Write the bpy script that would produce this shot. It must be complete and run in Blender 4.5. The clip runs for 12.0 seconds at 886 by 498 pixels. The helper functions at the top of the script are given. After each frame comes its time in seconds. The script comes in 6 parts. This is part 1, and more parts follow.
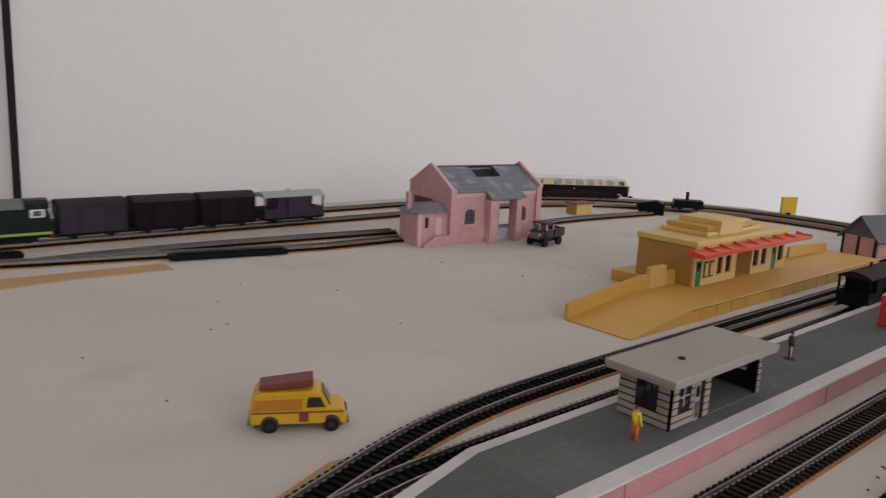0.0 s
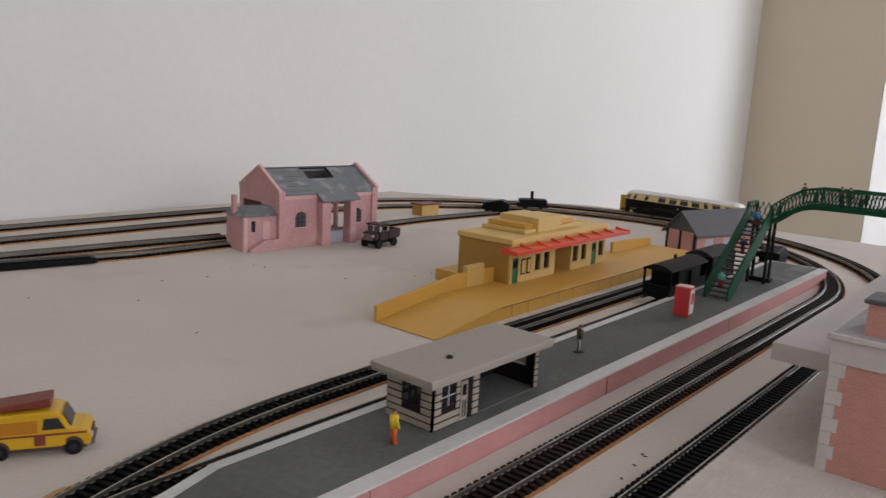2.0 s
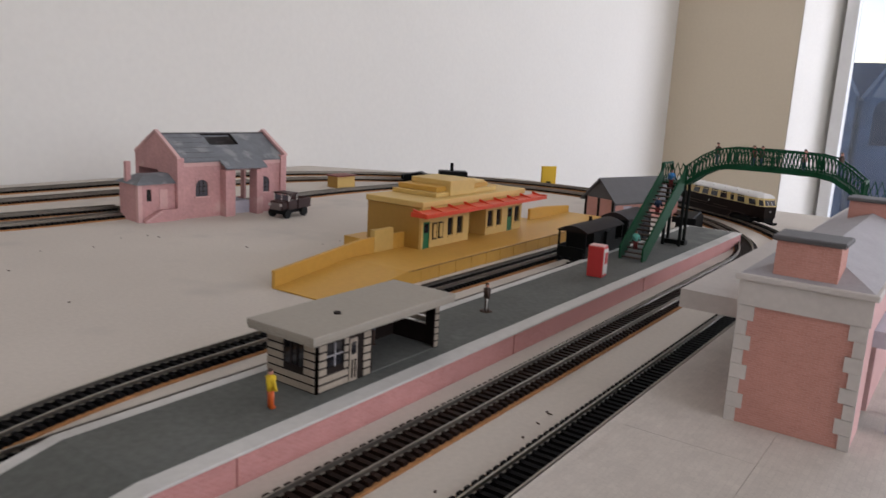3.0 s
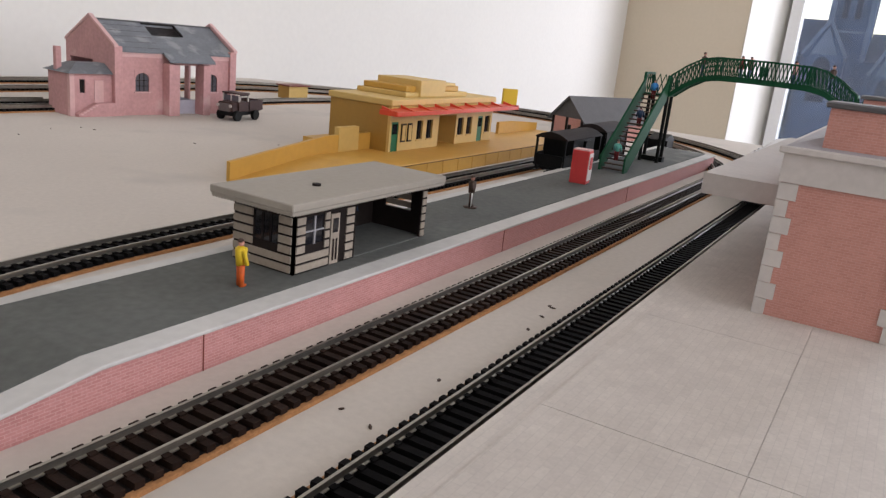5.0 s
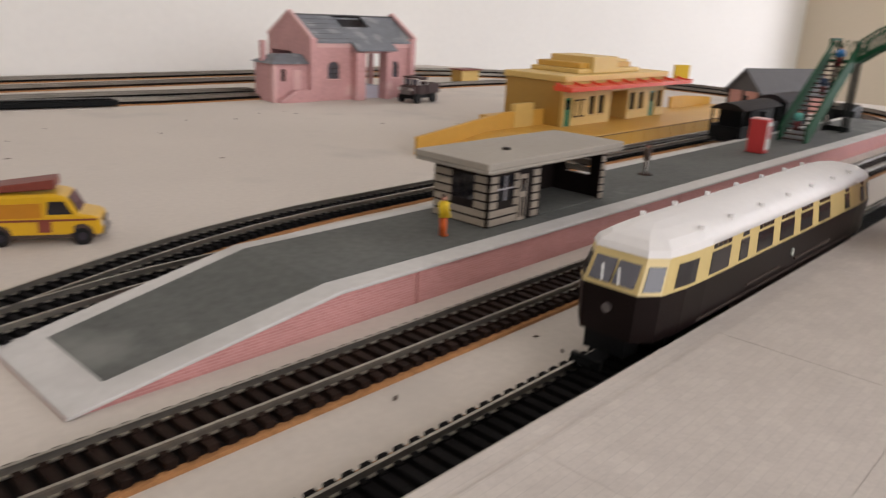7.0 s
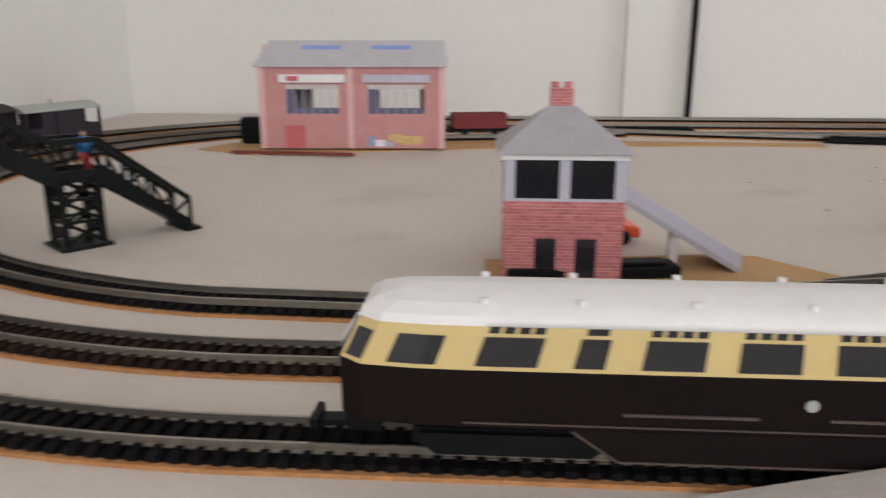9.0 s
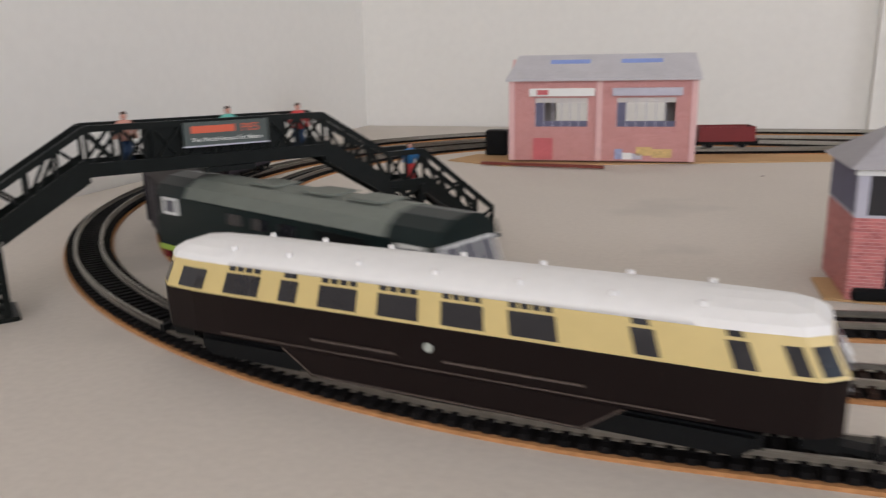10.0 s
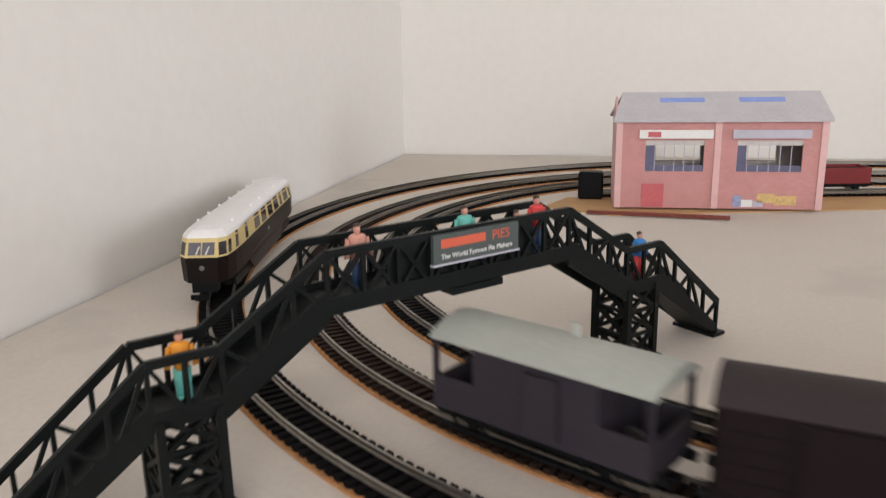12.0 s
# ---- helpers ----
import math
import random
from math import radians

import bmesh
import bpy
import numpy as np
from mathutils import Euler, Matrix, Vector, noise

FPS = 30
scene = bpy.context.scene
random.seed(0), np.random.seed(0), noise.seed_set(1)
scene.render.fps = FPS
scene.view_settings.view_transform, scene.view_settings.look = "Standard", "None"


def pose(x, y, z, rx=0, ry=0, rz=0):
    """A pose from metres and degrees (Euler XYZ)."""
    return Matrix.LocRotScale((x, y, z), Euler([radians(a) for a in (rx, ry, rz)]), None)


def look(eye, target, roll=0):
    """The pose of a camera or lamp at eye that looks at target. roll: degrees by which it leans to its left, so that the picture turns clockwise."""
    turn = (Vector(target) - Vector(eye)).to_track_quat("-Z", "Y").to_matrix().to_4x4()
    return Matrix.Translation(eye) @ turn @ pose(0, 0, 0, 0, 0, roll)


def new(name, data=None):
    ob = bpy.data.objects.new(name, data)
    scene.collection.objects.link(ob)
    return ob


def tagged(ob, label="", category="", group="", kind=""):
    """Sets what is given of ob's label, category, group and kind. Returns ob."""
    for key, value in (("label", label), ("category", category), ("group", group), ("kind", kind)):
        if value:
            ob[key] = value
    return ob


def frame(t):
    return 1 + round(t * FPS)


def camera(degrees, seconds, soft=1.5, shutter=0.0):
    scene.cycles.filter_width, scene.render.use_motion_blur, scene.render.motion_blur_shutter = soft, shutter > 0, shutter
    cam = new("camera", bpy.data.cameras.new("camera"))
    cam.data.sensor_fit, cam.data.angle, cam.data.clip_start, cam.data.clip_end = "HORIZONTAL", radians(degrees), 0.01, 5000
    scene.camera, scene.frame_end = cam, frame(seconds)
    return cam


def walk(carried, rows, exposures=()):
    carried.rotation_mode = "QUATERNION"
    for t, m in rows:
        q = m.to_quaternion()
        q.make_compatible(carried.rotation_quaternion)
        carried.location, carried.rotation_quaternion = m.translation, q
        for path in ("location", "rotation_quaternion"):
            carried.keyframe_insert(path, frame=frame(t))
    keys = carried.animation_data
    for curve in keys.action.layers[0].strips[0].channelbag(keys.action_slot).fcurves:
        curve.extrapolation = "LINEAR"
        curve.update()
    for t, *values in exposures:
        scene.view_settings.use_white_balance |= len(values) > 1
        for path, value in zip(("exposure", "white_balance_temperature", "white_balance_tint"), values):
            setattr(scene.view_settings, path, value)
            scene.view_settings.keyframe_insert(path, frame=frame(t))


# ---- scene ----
cam = camera(60.2, 12.0, 1.3, 0.5)
PATH = [
    (0, (-0.3355, -0.1051, 0.1948), (-0.1413, 0.1157, 0.1354), 2.78),
    (0.5, (-0.3169, -0.1144, 0.1945), (-0.1160, 0.1010, 0.1379), 2.67),
    (1, (-0.3048, -0.1229, 0.1947), (-0.0975, 0.0862, 0.1374), 2.78),
    (1.5, (-0.2855, -0.1356, 0.1924), (-0.0695, 0.0647, 0.1353), 2.77),
    (2, (-0.2727, -0.1457, 0.1936), (-0.0476, 0.0445, 0.1376), 2.88),
    (2.5, (-0.2572, -0.1445, 0.1826), (-0.0229, 0.0344, 0.1269), 3.39),
    (3, (-0.2313, -0.1435, 0.1664), (0.0096, 0.0248, 0.1062), 3.06),
    (3.5, (-0.2108, -0.1347, 0.1489), (0.0333, 0.0265, 0.0825), 3.78),
    (5.5, (-0.2089, -0.0951, 0.1182), (0.0421, 0.0474, 0.0362), 6.27),
    (6, (-0.2098, -0.0953, 0.1167), (0.0389, 0.0508, 0.0342), 5.77),
    (6.5, (-0.2200, -0.0977, 0.1137), (0.0199, 0.0612, 0.0287), 4.92),
    (7, (-0.2467, -0.1132, 0.1161), (-0.0352, 0.0794, 0.0256), 2.96),
    (7.5, (-0.2759, -0.1348, 0.1133), (-0.1086, 0.0979, 0.0245), 1.99),
    (7.7, (-0.3129, -0.1515, 0.1139), (-0.1718, 0.0977, 0.0245), 1.84),
    (9.3, (-0.4110, -0.1985, 0.1117), (-0.4556, 0.0885, 0.0365), -1.10),
    (9.5, (-0.4275, -0.2071, 0.1142), (-0.4860, 0.0784, 0.0429), -1.90),
    (10, (-0.4739, -0.2167, 0.1152), (-0.5567, 0.0621, 0.0414), -1.10),
    (10.5, (-0.5190, -0.2104, 0.1139), (-0.6172, 0.0621, 0.0357), -1.55),
    (10.9, (-0.5524, -0.2085, 0.1264), (-0.6556, 0.0632, 0.0518), -2.70),
    (11.2, (-0.5947, -0.2055, 0.1334), (-0.6869, 0.0699, 0.0580), -2.17),
    (11.5, (-0.6208, -0.1941, 0.1382), (-0.6977, 0.0862, 0.0641), -1.34),
    (12, (-0.6347, -0.1632, 0.1515), (-0.7014, 0.1199, 0.0781), -1.06),
]
EXPOSURES = [(0, 0.06, 6170, 12), (2.5, 0.1, 6170, 12), (3.5, 0.18, 6170, 13), (5.5, 0.55, 6200, 12), (7.5, 0.46, 6600, 13), (9.5, 0.41, 6300, 11), (10.5, 0.52, 6350, 11), (11.5, 0.74, 6450, 11), (12, 0.73, 6450, 11)]
walk(cam, [(t, look(eye, target, roll)) for t, eye, target, roll in PATH], EXPOSURES)

# A model railway in 00 gauge on a table: sizes below are in decimetres, S turns them into metres.
S = 0.1
HP = 0.155          # height of the island platform
HN = 0.18           # height of the near platform
# each loop: west and east ends of its straights, centre line, radius
OUTER, INNER = (-4.62, 6.05, 4.707, 4.693), (-4.73, 6.05, 4.564, 3.966)
XC, YC, RC = -4.73, 4.58, 3.42   # the inmost curve
GAUGE, RAIL = 0.149, 0.066       # rail spacing and the height of the rail's top

# ---------------------------------------------------------------- world and light
world = bpy.data.worlds.new("world")
scene.world = world
world.use_nodes = True
wn = world.node_tree.nodes
sky = wn.new("ShaderNodeTexSky")
sky.sky_type = "NISHITA"
sky.sun_disc = False
sky.sun_elevation, sky.sun_rotation = radians(35), radians(60)
wn["Background"].inputs["Strength"].default_value = 0.12
world.node_tree.links.new(sky.outputs[0], wn["Background"].inputs["Color"])


def area_lamp(name, x, y, z, w, h, aim, watts, colour):
    """A rectangular area lamp: the sky's light at a window, seen or assumed."""
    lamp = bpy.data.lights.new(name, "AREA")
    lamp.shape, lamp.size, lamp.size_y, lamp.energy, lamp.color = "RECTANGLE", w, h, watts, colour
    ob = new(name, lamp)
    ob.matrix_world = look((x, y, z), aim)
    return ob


area_lamp("window_light_east", 3.42, -0.62, 0.55, 1.3, 1.9, (0.0, -0.1, 0.3), 40, (0.96, 0.95, 1.0))
# fill light: the south window behind the camera is added, never in view
area_lamp("fill_light_south", -0.2, -2.62, 0.95, 2.4, 1.5, (-0.2, 0.6, 0.2), 36.5, (1.0, 0.945, 0.925))


# ---------------------------------------------------------------- materials
def mat(name, colour, rough=0.6, metal=0.0, vary=0.12, scale=40.0, bump=0.0, fine=400.0, spec=0.4, spots=None, island=0.0):
    """A procedural surface: two scales of variation in colour, a fine bump, and roughness that goes with them."""
    m = bpy.data.materials.new(name)
    m.use_nodes = True
    nt = m.node_tree
    n, l = nt.nodes, nt.links
    b = n["Principled BSDF"]
    b.inputs["Roughness"].default_value = rough
    b.inputs["Metallic"].default_value = metal
    b.inputs["Specular IOR Level"].default_value = spec
    tc = n.new("ShaderNodeTexCoord")
    big, small = n.new("ShaderNodeTexNoise"), n.new("ShaderNodeTexNoise")
    big.inputs["Scale"].default_value, small.inputs["Scale"].default_value = scale, fine
    big.inputs["Detail"].default_value, small.inputs["Detail"].default_value = 4, 3
    l.new(tc.outputs["Object"], big.inputs["Vector"])
    l.new(tc.outputs["Object"], small.inputs["Vector"])
    add = n.new("ShaderNodeMath")
    add.operation = "ADD"
    l.new(big.outputs["Fac"], add.inputs[0])
    l.new(small.outputs["Fac"], add.inputs[1])
    ramp = n.new("ShaderNodeMapRange")
    ramp.inputs["From Min"].default_value, ramp.inputs["From Max"].default_value = 0.6, 1.4
    ramp.inputs["To Min"].default_value, ramp.inputs["To Max"].default_value = 1 - vary, 1 + vary
    l.new(add.outputs[0], ramp.inputs["Value"])
    hsv = n.new("ShaderNodeHueSaturation")
    hsv.inputs["Color"].default_value = (*colour, 1)
    value = ramp.outputs[0]
    if island:
        info = n.new("ShaderNodeObjectInfo")
        r2 = n.new("ShaderNodeMapRange")
        r2.inputs["To Min"].default_value, r2.inputs["To Max"].default_value = 1 - island, 1 + island
        l.new(info.outputs["Random"], r2.inputs["Value"])
        mul = n.new("ShaderNodeMath")
        mul.operation = "MULTIPLY"
        l.new(value, mul.inputs[0])
        l.new(r2.outputs[0], mul.inputs[1])
        value = mul.outputs[0]
    l.new(value, hsv.inputs["Value"])
    out = hsv.outputs[0]
    if spots:
        colour2, size, share = spots
        sp = n.new("ShaderNodeTexNoise")
        sp.inputs["Scale"].default_value, sp.inputs["Detail"].default_value = size, 5
        l.new(tc.outputs["Object"], sp.inputs["Vector"])
        mr = n.new("ShaderNodeMapRange")
        mr.inputs["From Min"].default_value, mr.inputs["From Max"].default_value = 1 - share, 1 - share + 0.1
        l.new(sp.outputs["Fac"], mr.inputs["Value"])
        mix = n.new("ShaderNodeMix")
        mix.data_type = "RGBA"
        l.new(mr.outputs[0], mix.inputs["Factor"])
        l.new(out, mix.inputs["A"])
        mix.inputs["B"].default_value = (*colour2, 1)
        out = mix.outputs["Result"]
    l.new(out, b.inputs["Base Color"])
    if bump:
        bn = n.new("ShaderNodeBump")
        bn.inputs["Strength"].default_value = min(bump, 1.0)
        bn.inputs["Distance"].default_value = 0.0004
        l.new(add.outputs[0], bn.inputs["Height"])
        l.new(bn.outputs[0], b.inputs["Normal"])
    return m


def glass(name, tint, rough=0.05, alpha=0.35):
    m = bpy.data.materials.new(name)
    m.use_nodes = True
    b = m.node_tree.nodes["Principled BSDF"]
    b.inputs["Base Color"].default_value = (*tint, 1)
    b.inputs["Roughness"].default_value = rough
    b.inputs["Alpha"].default_value = alpha
    b.inputs["Specular IOR Level"].default_value = 0.6
    return m


def glow(name, colour, strength):
    m = bpy.data.materials.new(name)
    m.use_nodes = True
    b = m.node_tree.nodes["Principled BSDF"]
    b.inputs["Base Color"].default_value = (0, 0, 0, 1)
    b.inputs["Emission Color"].default_value = (*colour, 1)
    b.inputs["Emission Strength"].default_value = strength
    return m


def brick_paper(name, a, b_, mortar, sx=0.0033, sy=0.0011, flat=False):
    """Printed brick paper at 1:76."""
    m = mat(name, a, 0.75, vary=0.1, scale=60, fine=900)
    n, l = m.node_tree.nodes, m.node_tree.links
    tc = n.new("ShaderNodeTexCoord")
    sep = n.new("ShaderNodeSeparateXYZ")
    l.new(tc.outputs["Object"], sep.inputs[0])
    su = n.new("ShaderNodeMath")
    su.operation = "ADD"
    l.new(sep.outputs["X"], su.inputs[0])
    l.new(sep.outputs["Y"], su.inputs[1])
    comb = n.new("ShaderNodeCombineXYZ")
    l.new(su.outputs[0], comb.inputs["X"])
    l.new(sep.outputs["Y" if flat else "Z"], comb.inputs["Y"])
    if flat:
        su.operation = "MULTIPLY_ADD"
        su.inputs[1].default_value, su.inputs[2].default_value = 1.0, 0.0
        l.remove(su.inputs[1].links[0])
    br = n.new("ShaderNodeTexBrick")
    br.inputs["Scale"].default_value = 1.0
    br.inputs["Brick Width"].default_value = sx
    br.inputs["Row Height"].default_value = sy
    br.inputs["Mortar Size"].default_value = 0.00012
    br.inputs["Color1"].default_value = (*a, 1)
    br.inputs["Color2"].default_value = (*b_, 1)
    br.inputs["Mortar"].default_value = (*mortar, 1)
    l.new(comb.outputs[0], br.inputs["Vector"])
    hsv = [x for x in n if x.bl_idname == "ShaderNodeHueSaturation"][0]
    l.new(br.outputs["Color"], hsv.inputs["Color"])
    return m


M = {}
M["board"] = mat("board", (0.57, 0.52, 0.465), 0.85, vary=0.07, scale=6, bump=0.25, fine=300, spec=0.2, spots=((0.51, 0.47, 0.425), 9, 0.42))
M["wall"] = mat("wall_paint", (0.74, 0.72, 0.68), 0.9, vary=0.03, scale=2.5, bump=0.15, fine=90, spec=0.15)
M["wall_beige"] = mat("wall_beige", (0.62, 0.54, 0.42), 0.9, vary=0.03, scale=2.5, bump=0.15, fine=90, spec=0.15)
M["white_gloss"] = mat("white_gloss", (0.78, 0.78, 0.78), 0.35, vary=0.03, scale=3, fine=60)
M["carpet"] = mat("carpet", (0.22, 0.19, 0.16), 0.95, vary=0.2, scale=8, bump=0.5)
M["rail"] = mat("nickel_rail", (0.33, 0.305, 0.265), 0.36, 0.9, vary=0.2, scale=30, fine=300)
M["sleeper"] = mat("sleeper_plastic", (0.0085, 0.0078, 0.008), 0.75, vary=0.25, scale=80, fine=900, bump=0.3, island=0.25, spec=0.06)
M["sleeper_brown"] = mat("sleeper_brown", (0.022, 0.013, 0.010), 0.6, vary=0.3, scale=80, fine=900, bump=0.3, island=0.3, spec=0.06)
M["cork"] = mat("cork", (0.42, 0.21, 0.09), 0.95, vary=0.3, scale=150, bump=0.8, fine=900, spec=0.1)
M["bed"] = mat("underlay_dark", (0.012, 0.010, 0.0095), 0.95, vary=0.3, scale=150, bump=0.6, fine=900, spec=0.1)
M["card"] = mat("brown_card", (0.46, 0.29, 0.145), 0.85, vary=0.1, scale=20, bump=0.2, fine=500, spec=0.2)
M["asphalt"] = mat("platform_grey", (0.115, 0.12, 0.112), 0.85, vary=0.22, scale=22, bump=0.3, fine=260, spec=0.2, spots=((0.2, 0.205, 0.19), 14, 0.4))
M["edge"] = mat("edging_white", (0.56, 0.55, 0.53), 0.75, vary=0.08, scale=25, bump=0.2, fine=200, spec=0.2, spots=((0.47, 0.46, 0.44), 16, 0.42))
M["pink_brick"] = brick_paper("pink_brick", (0.52, 0.245, 0.235), (0.46, 0.205, 0.195), (0.57, 0.32, 0.30))
M["pink_wall"] = mat("pink_plaster", (0.55, 0.31, 0.305), 0.8, vary=0.16, scale=35, bump=0.25, fine=260, spots=((0.64, 0.42, 0.41), 28, 0.4))
M["pink_pale"] = mat("pink_pale", (0.66, 0.42, 0.41), 0.8, vary=0.08, scale=25, fine=300)
M["salmon"] = brick_paper("salmon_brick", (0.53, 0.26, 0.215), (0.48, 0.225, 0.185), (0.55, 0.31, 0.27))
M["stone_paper"] = mat("stone_paper", (0.55, 0.515, 0.49), 0.8, vary=0.08, scale=30, fine=300)
M["flags"] = brick_paper("flagstone_paper", (0.565, 0.52, 0.475), (0.53, 0.485, 0.445), (0.50, 0.46, 0.425), 0.0062, 0.0028, True)
M["slate"] = mat("slate_blue", (0.17, 0.18, 0.20), 0.7, vary=0.2, scale=60, bump=0.4, fine=500, spots=((0.27, 0.28, 0.29), 45, 0.47))
M["slate_dark"] = mat("slate_grey", (0.10, 0.097, 0.10), 0.7, vary=0.15, scale=60, bump=0.3, fine=500)
M["slate_pale"] = mat("slate_pale", (0.36, 0.345, 0.365), 0.75, vary=0.1, scale=50, bump=0.2, fine=500)
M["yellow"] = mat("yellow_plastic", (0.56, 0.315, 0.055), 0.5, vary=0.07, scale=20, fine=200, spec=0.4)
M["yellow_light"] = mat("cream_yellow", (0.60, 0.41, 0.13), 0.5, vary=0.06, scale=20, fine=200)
# puts shade into station walls; also colours the hut end and loco plate
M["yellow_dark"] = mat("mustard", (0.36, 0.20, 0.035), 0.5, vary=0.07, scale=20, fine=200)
M["red"] = mat("red_plastic", (0.66, 0.07, 0.025), 0.4, vary=0.06, scale=30, fine=300)
M["red_vend"] = mat("red_box", (0.55, 0.045, 0.045), 0.4, vary=0.06, scale=30, fine=300)
M["green_door"] = mat("green_paint", (0.01, 0.13, 0.05), 0.4, vary=0.1, scale=60)
M["green"] = mat("bridge_green", (0.010, 0.062, 0.028), 0.65, vary=0.2, scale=60, bump=0.2, spec=0.1)
M["black"] = mat("black_plastic", (0.006, 0.0065, 0.007), 0.45, vary=0.25, scale=50, bump=0.15, spec=0.1)
M["iron"] = mat("bridge_black", (0.006, 0.0075, 0.007), 0.42, vary=0.3, scale=40, bump=0.2, spec=0.12)
M["dark"] = mat("interior_dark", (0.02, 0.018, 0.018), 0.8, vary=0.1, spec=0.1)
M["wood_grey"] = mat("weathered_board", (0.34, 0.29, 0.235), 0.8, vary=0.15, scale=60, bump=0.3, fine=500)
M["tread"] = mat("stair_tread", (0.085, 0.06, 0.05), 0.8, vary=0.2, scale=60, bump=0.2, spec=0.15)
M["lorry_brown"] = mat("lorry_brown", (0.05, 0.026, 0.024), 0.5, vary=0.15, scale=60, spec=0.2)
M["wood_dark"] = mat("dark_timber", (0.017, 0.012, 0.0105), 0.7, vary=0.2, scale=60, bump=0.2, spec=0.15)
M["roof_card"] = mat("roof_card", (0.34, 0.31, 0.265), 0.85, vary=0.07, scale=14, bump=0.2, fine=300)
M["cream"] = mat("railcar_cream", (0.60, 0.47, 0.20), 0.35, vary=0.05, scale=20, fine=200, spec=0.5)
M["choc"] = mat("railcar_brown", (0.0085, 0.005, 0.0047), 0.35, vary=0.12, scale=20, fine=200, spec=0.14)
M["lining_brown"] = mat("lining_brown", (0.075, 0.055, 0.045), 0.6, vary=0.2, scale=30)
M["print_yellow"] = mat("print_yellow", (0.60, 0.42, 0.18), 0.8, vary=0.25, scale=200)
M["print_blue"] = mat("print_blue", (0.30, 0.33, 0.50), 0.8, vary=0.25, scale=200)
M["print_red"] = mat("print_red", (0.52, 0.13, 0.14), 0.8, vary=0.12, scale=60)
M["roof_lilac"] = mat("roof_lilac", (0.47, 0.455, 0.475), 0.75, vary=0.1, scale=50, bump=0.2, fine=500)
M["white_roof"] = mat("railcar_roof", (0.74, 0.73, 0.72), 0.55, vary=0.04, scale=20, fine=200)
M["loco_green"] = mat("loco_green", (0.006, 0.013, 0.013), 0.35, vary=0.15, scale=30, spec=0.18)
M["lime"] = mat("lime_band", (0.30, 0.42, 0.07), 0.4, vary=0.06, scale=30)
M["roof_grey"] = mat("grey_roof", (0.14, 0.155, 0.135), 0.6, vary=0.15, scale=30, fine=300)
M["brake_roof"] = mat("brake_roof", (0.36, 0.38, 0.34), 0.7, vary=0.1, scale=30, fine=300)
M["yellow_warn"] = mat("warning_yellow", (0.66, 0.42, 0.02), 0.4, vary=0.05, scale=30)
M["white"] = mat("white_paint", (0.72, 0.72, 0.70), 0.5, vary=0.05, scale=30)
M["wagon_brown"] = mat("bauxite_dark", (0.011, 0.0065, 0.0072), 0.6, vary=0.15, scale=30, fine=300, bump=0.1, spec=0.12)
M["wagon_grey"] = mat("wagon_grey", (0.032, 0.027, 0.035), 0.6, vary=0.15, scale=30, fine=300, bump=0.1, spec=0.2)
M["wagon_roof"] = mat("wagon_roof", (0.032, 0.025, 0.026), 0.7, vary=0.15, scale=30, fine=300, spec=0.2)
M["wagon_red"] = mat("wagon_red", (0.16, 0.014, 0.016), 0.5, vary=0.15, scale=30)
M["van_yellow"] = mat("van_yellow", (0.56, 0.32, 0.008), 0.3, vary=0.05, scale=30, spec=0.5)
M["van_brown"] = mat("van_brown", (0.17, 0.035, 0.022), 0.5, vary=0.1, scale=30)
M["van_ochre"] = mat("van_ochre", (0.42, 0.17, 0.01), 0.35, vary=0.06, scale=30)
M["tyre"] = mat("tyre", (0.012, 0.012, 0.012), 0.7, vary=0.1, spec=0.15)
M["steel"] = mat("wheel_steel", (0.2, 0.19, 0.19), 0.4, 0.8, vary=0.2)
M["window"] = mat("window_dark", (0.018, 0.018, 0.022), 0.07, vary=0.1, scale=30, spec=0.6)
M["window_lit"] = mat("window_grey", (0.10, 0.10, 0.12), 0.2, vary=0.1, scale=30, spec=0.6)
M["pane"] = glass("pane", (0.5, 0.55, 0.6), 0.03, 0.12)
M["sign_board"] = mat("sign_green", (0.06, 0.075, 0.07), 0.5, vary=0.05)
M["sign_red"] = mat("sign_red", (0.55, 0.10, 0.05), 0.5, vary=0.05)
M["blue_glass"] = mat("rooflight_blue", (0.22, 0.30, 0.62), 0.4, vary=0.1, scale=60)
M["purple"] = mat("paper_purple", (0.12, 0.12, 0.19), 0.7, vary=0.2, scale=80)
M["lilac"] = mat("paper_lilac", (0.46, 0.45, 0.52), 0.7, vary=0.08, scale=60)
M["brick_red"] = brick_paper("signal_brick", (0.54, 0.18, 0.17), (0.36, 0.11, 0.11), (0.58, 0.33, 0.32), 0.0042, 0.0016)
M["teal"] = mat("teal_coat", (0.12, 0.42, 0.36), 0.6)
M["orange"] = mat("orange_coat", (0.66, 0.26, 0.02), 0.6)
M["hi_orange"] = mat("orange_trousers", (0.62, 0.11, 0.015), 0.6)
M["skin"] = mat("figure_pink", (0.52, 0.26, 0.2), 0.6)
M["blue"] = mat("blue_coat", (0.03, 0.2, 0.5), 0.6)
M["navy"] = mat("navy_cloth", (0.02, 0.045, 0.1), 0.6)
M["brown_coat"] = mat("brown_cloth", (0.06, 0.035, 0.025), 0.7)
M["hivis"] = mat("hivis_yellow", (0.72, 0.5, 0.02), 0.6)
M["red_orange"] = mat("car_orange_red", (0.75, 0.11, 0.04), 0.35)


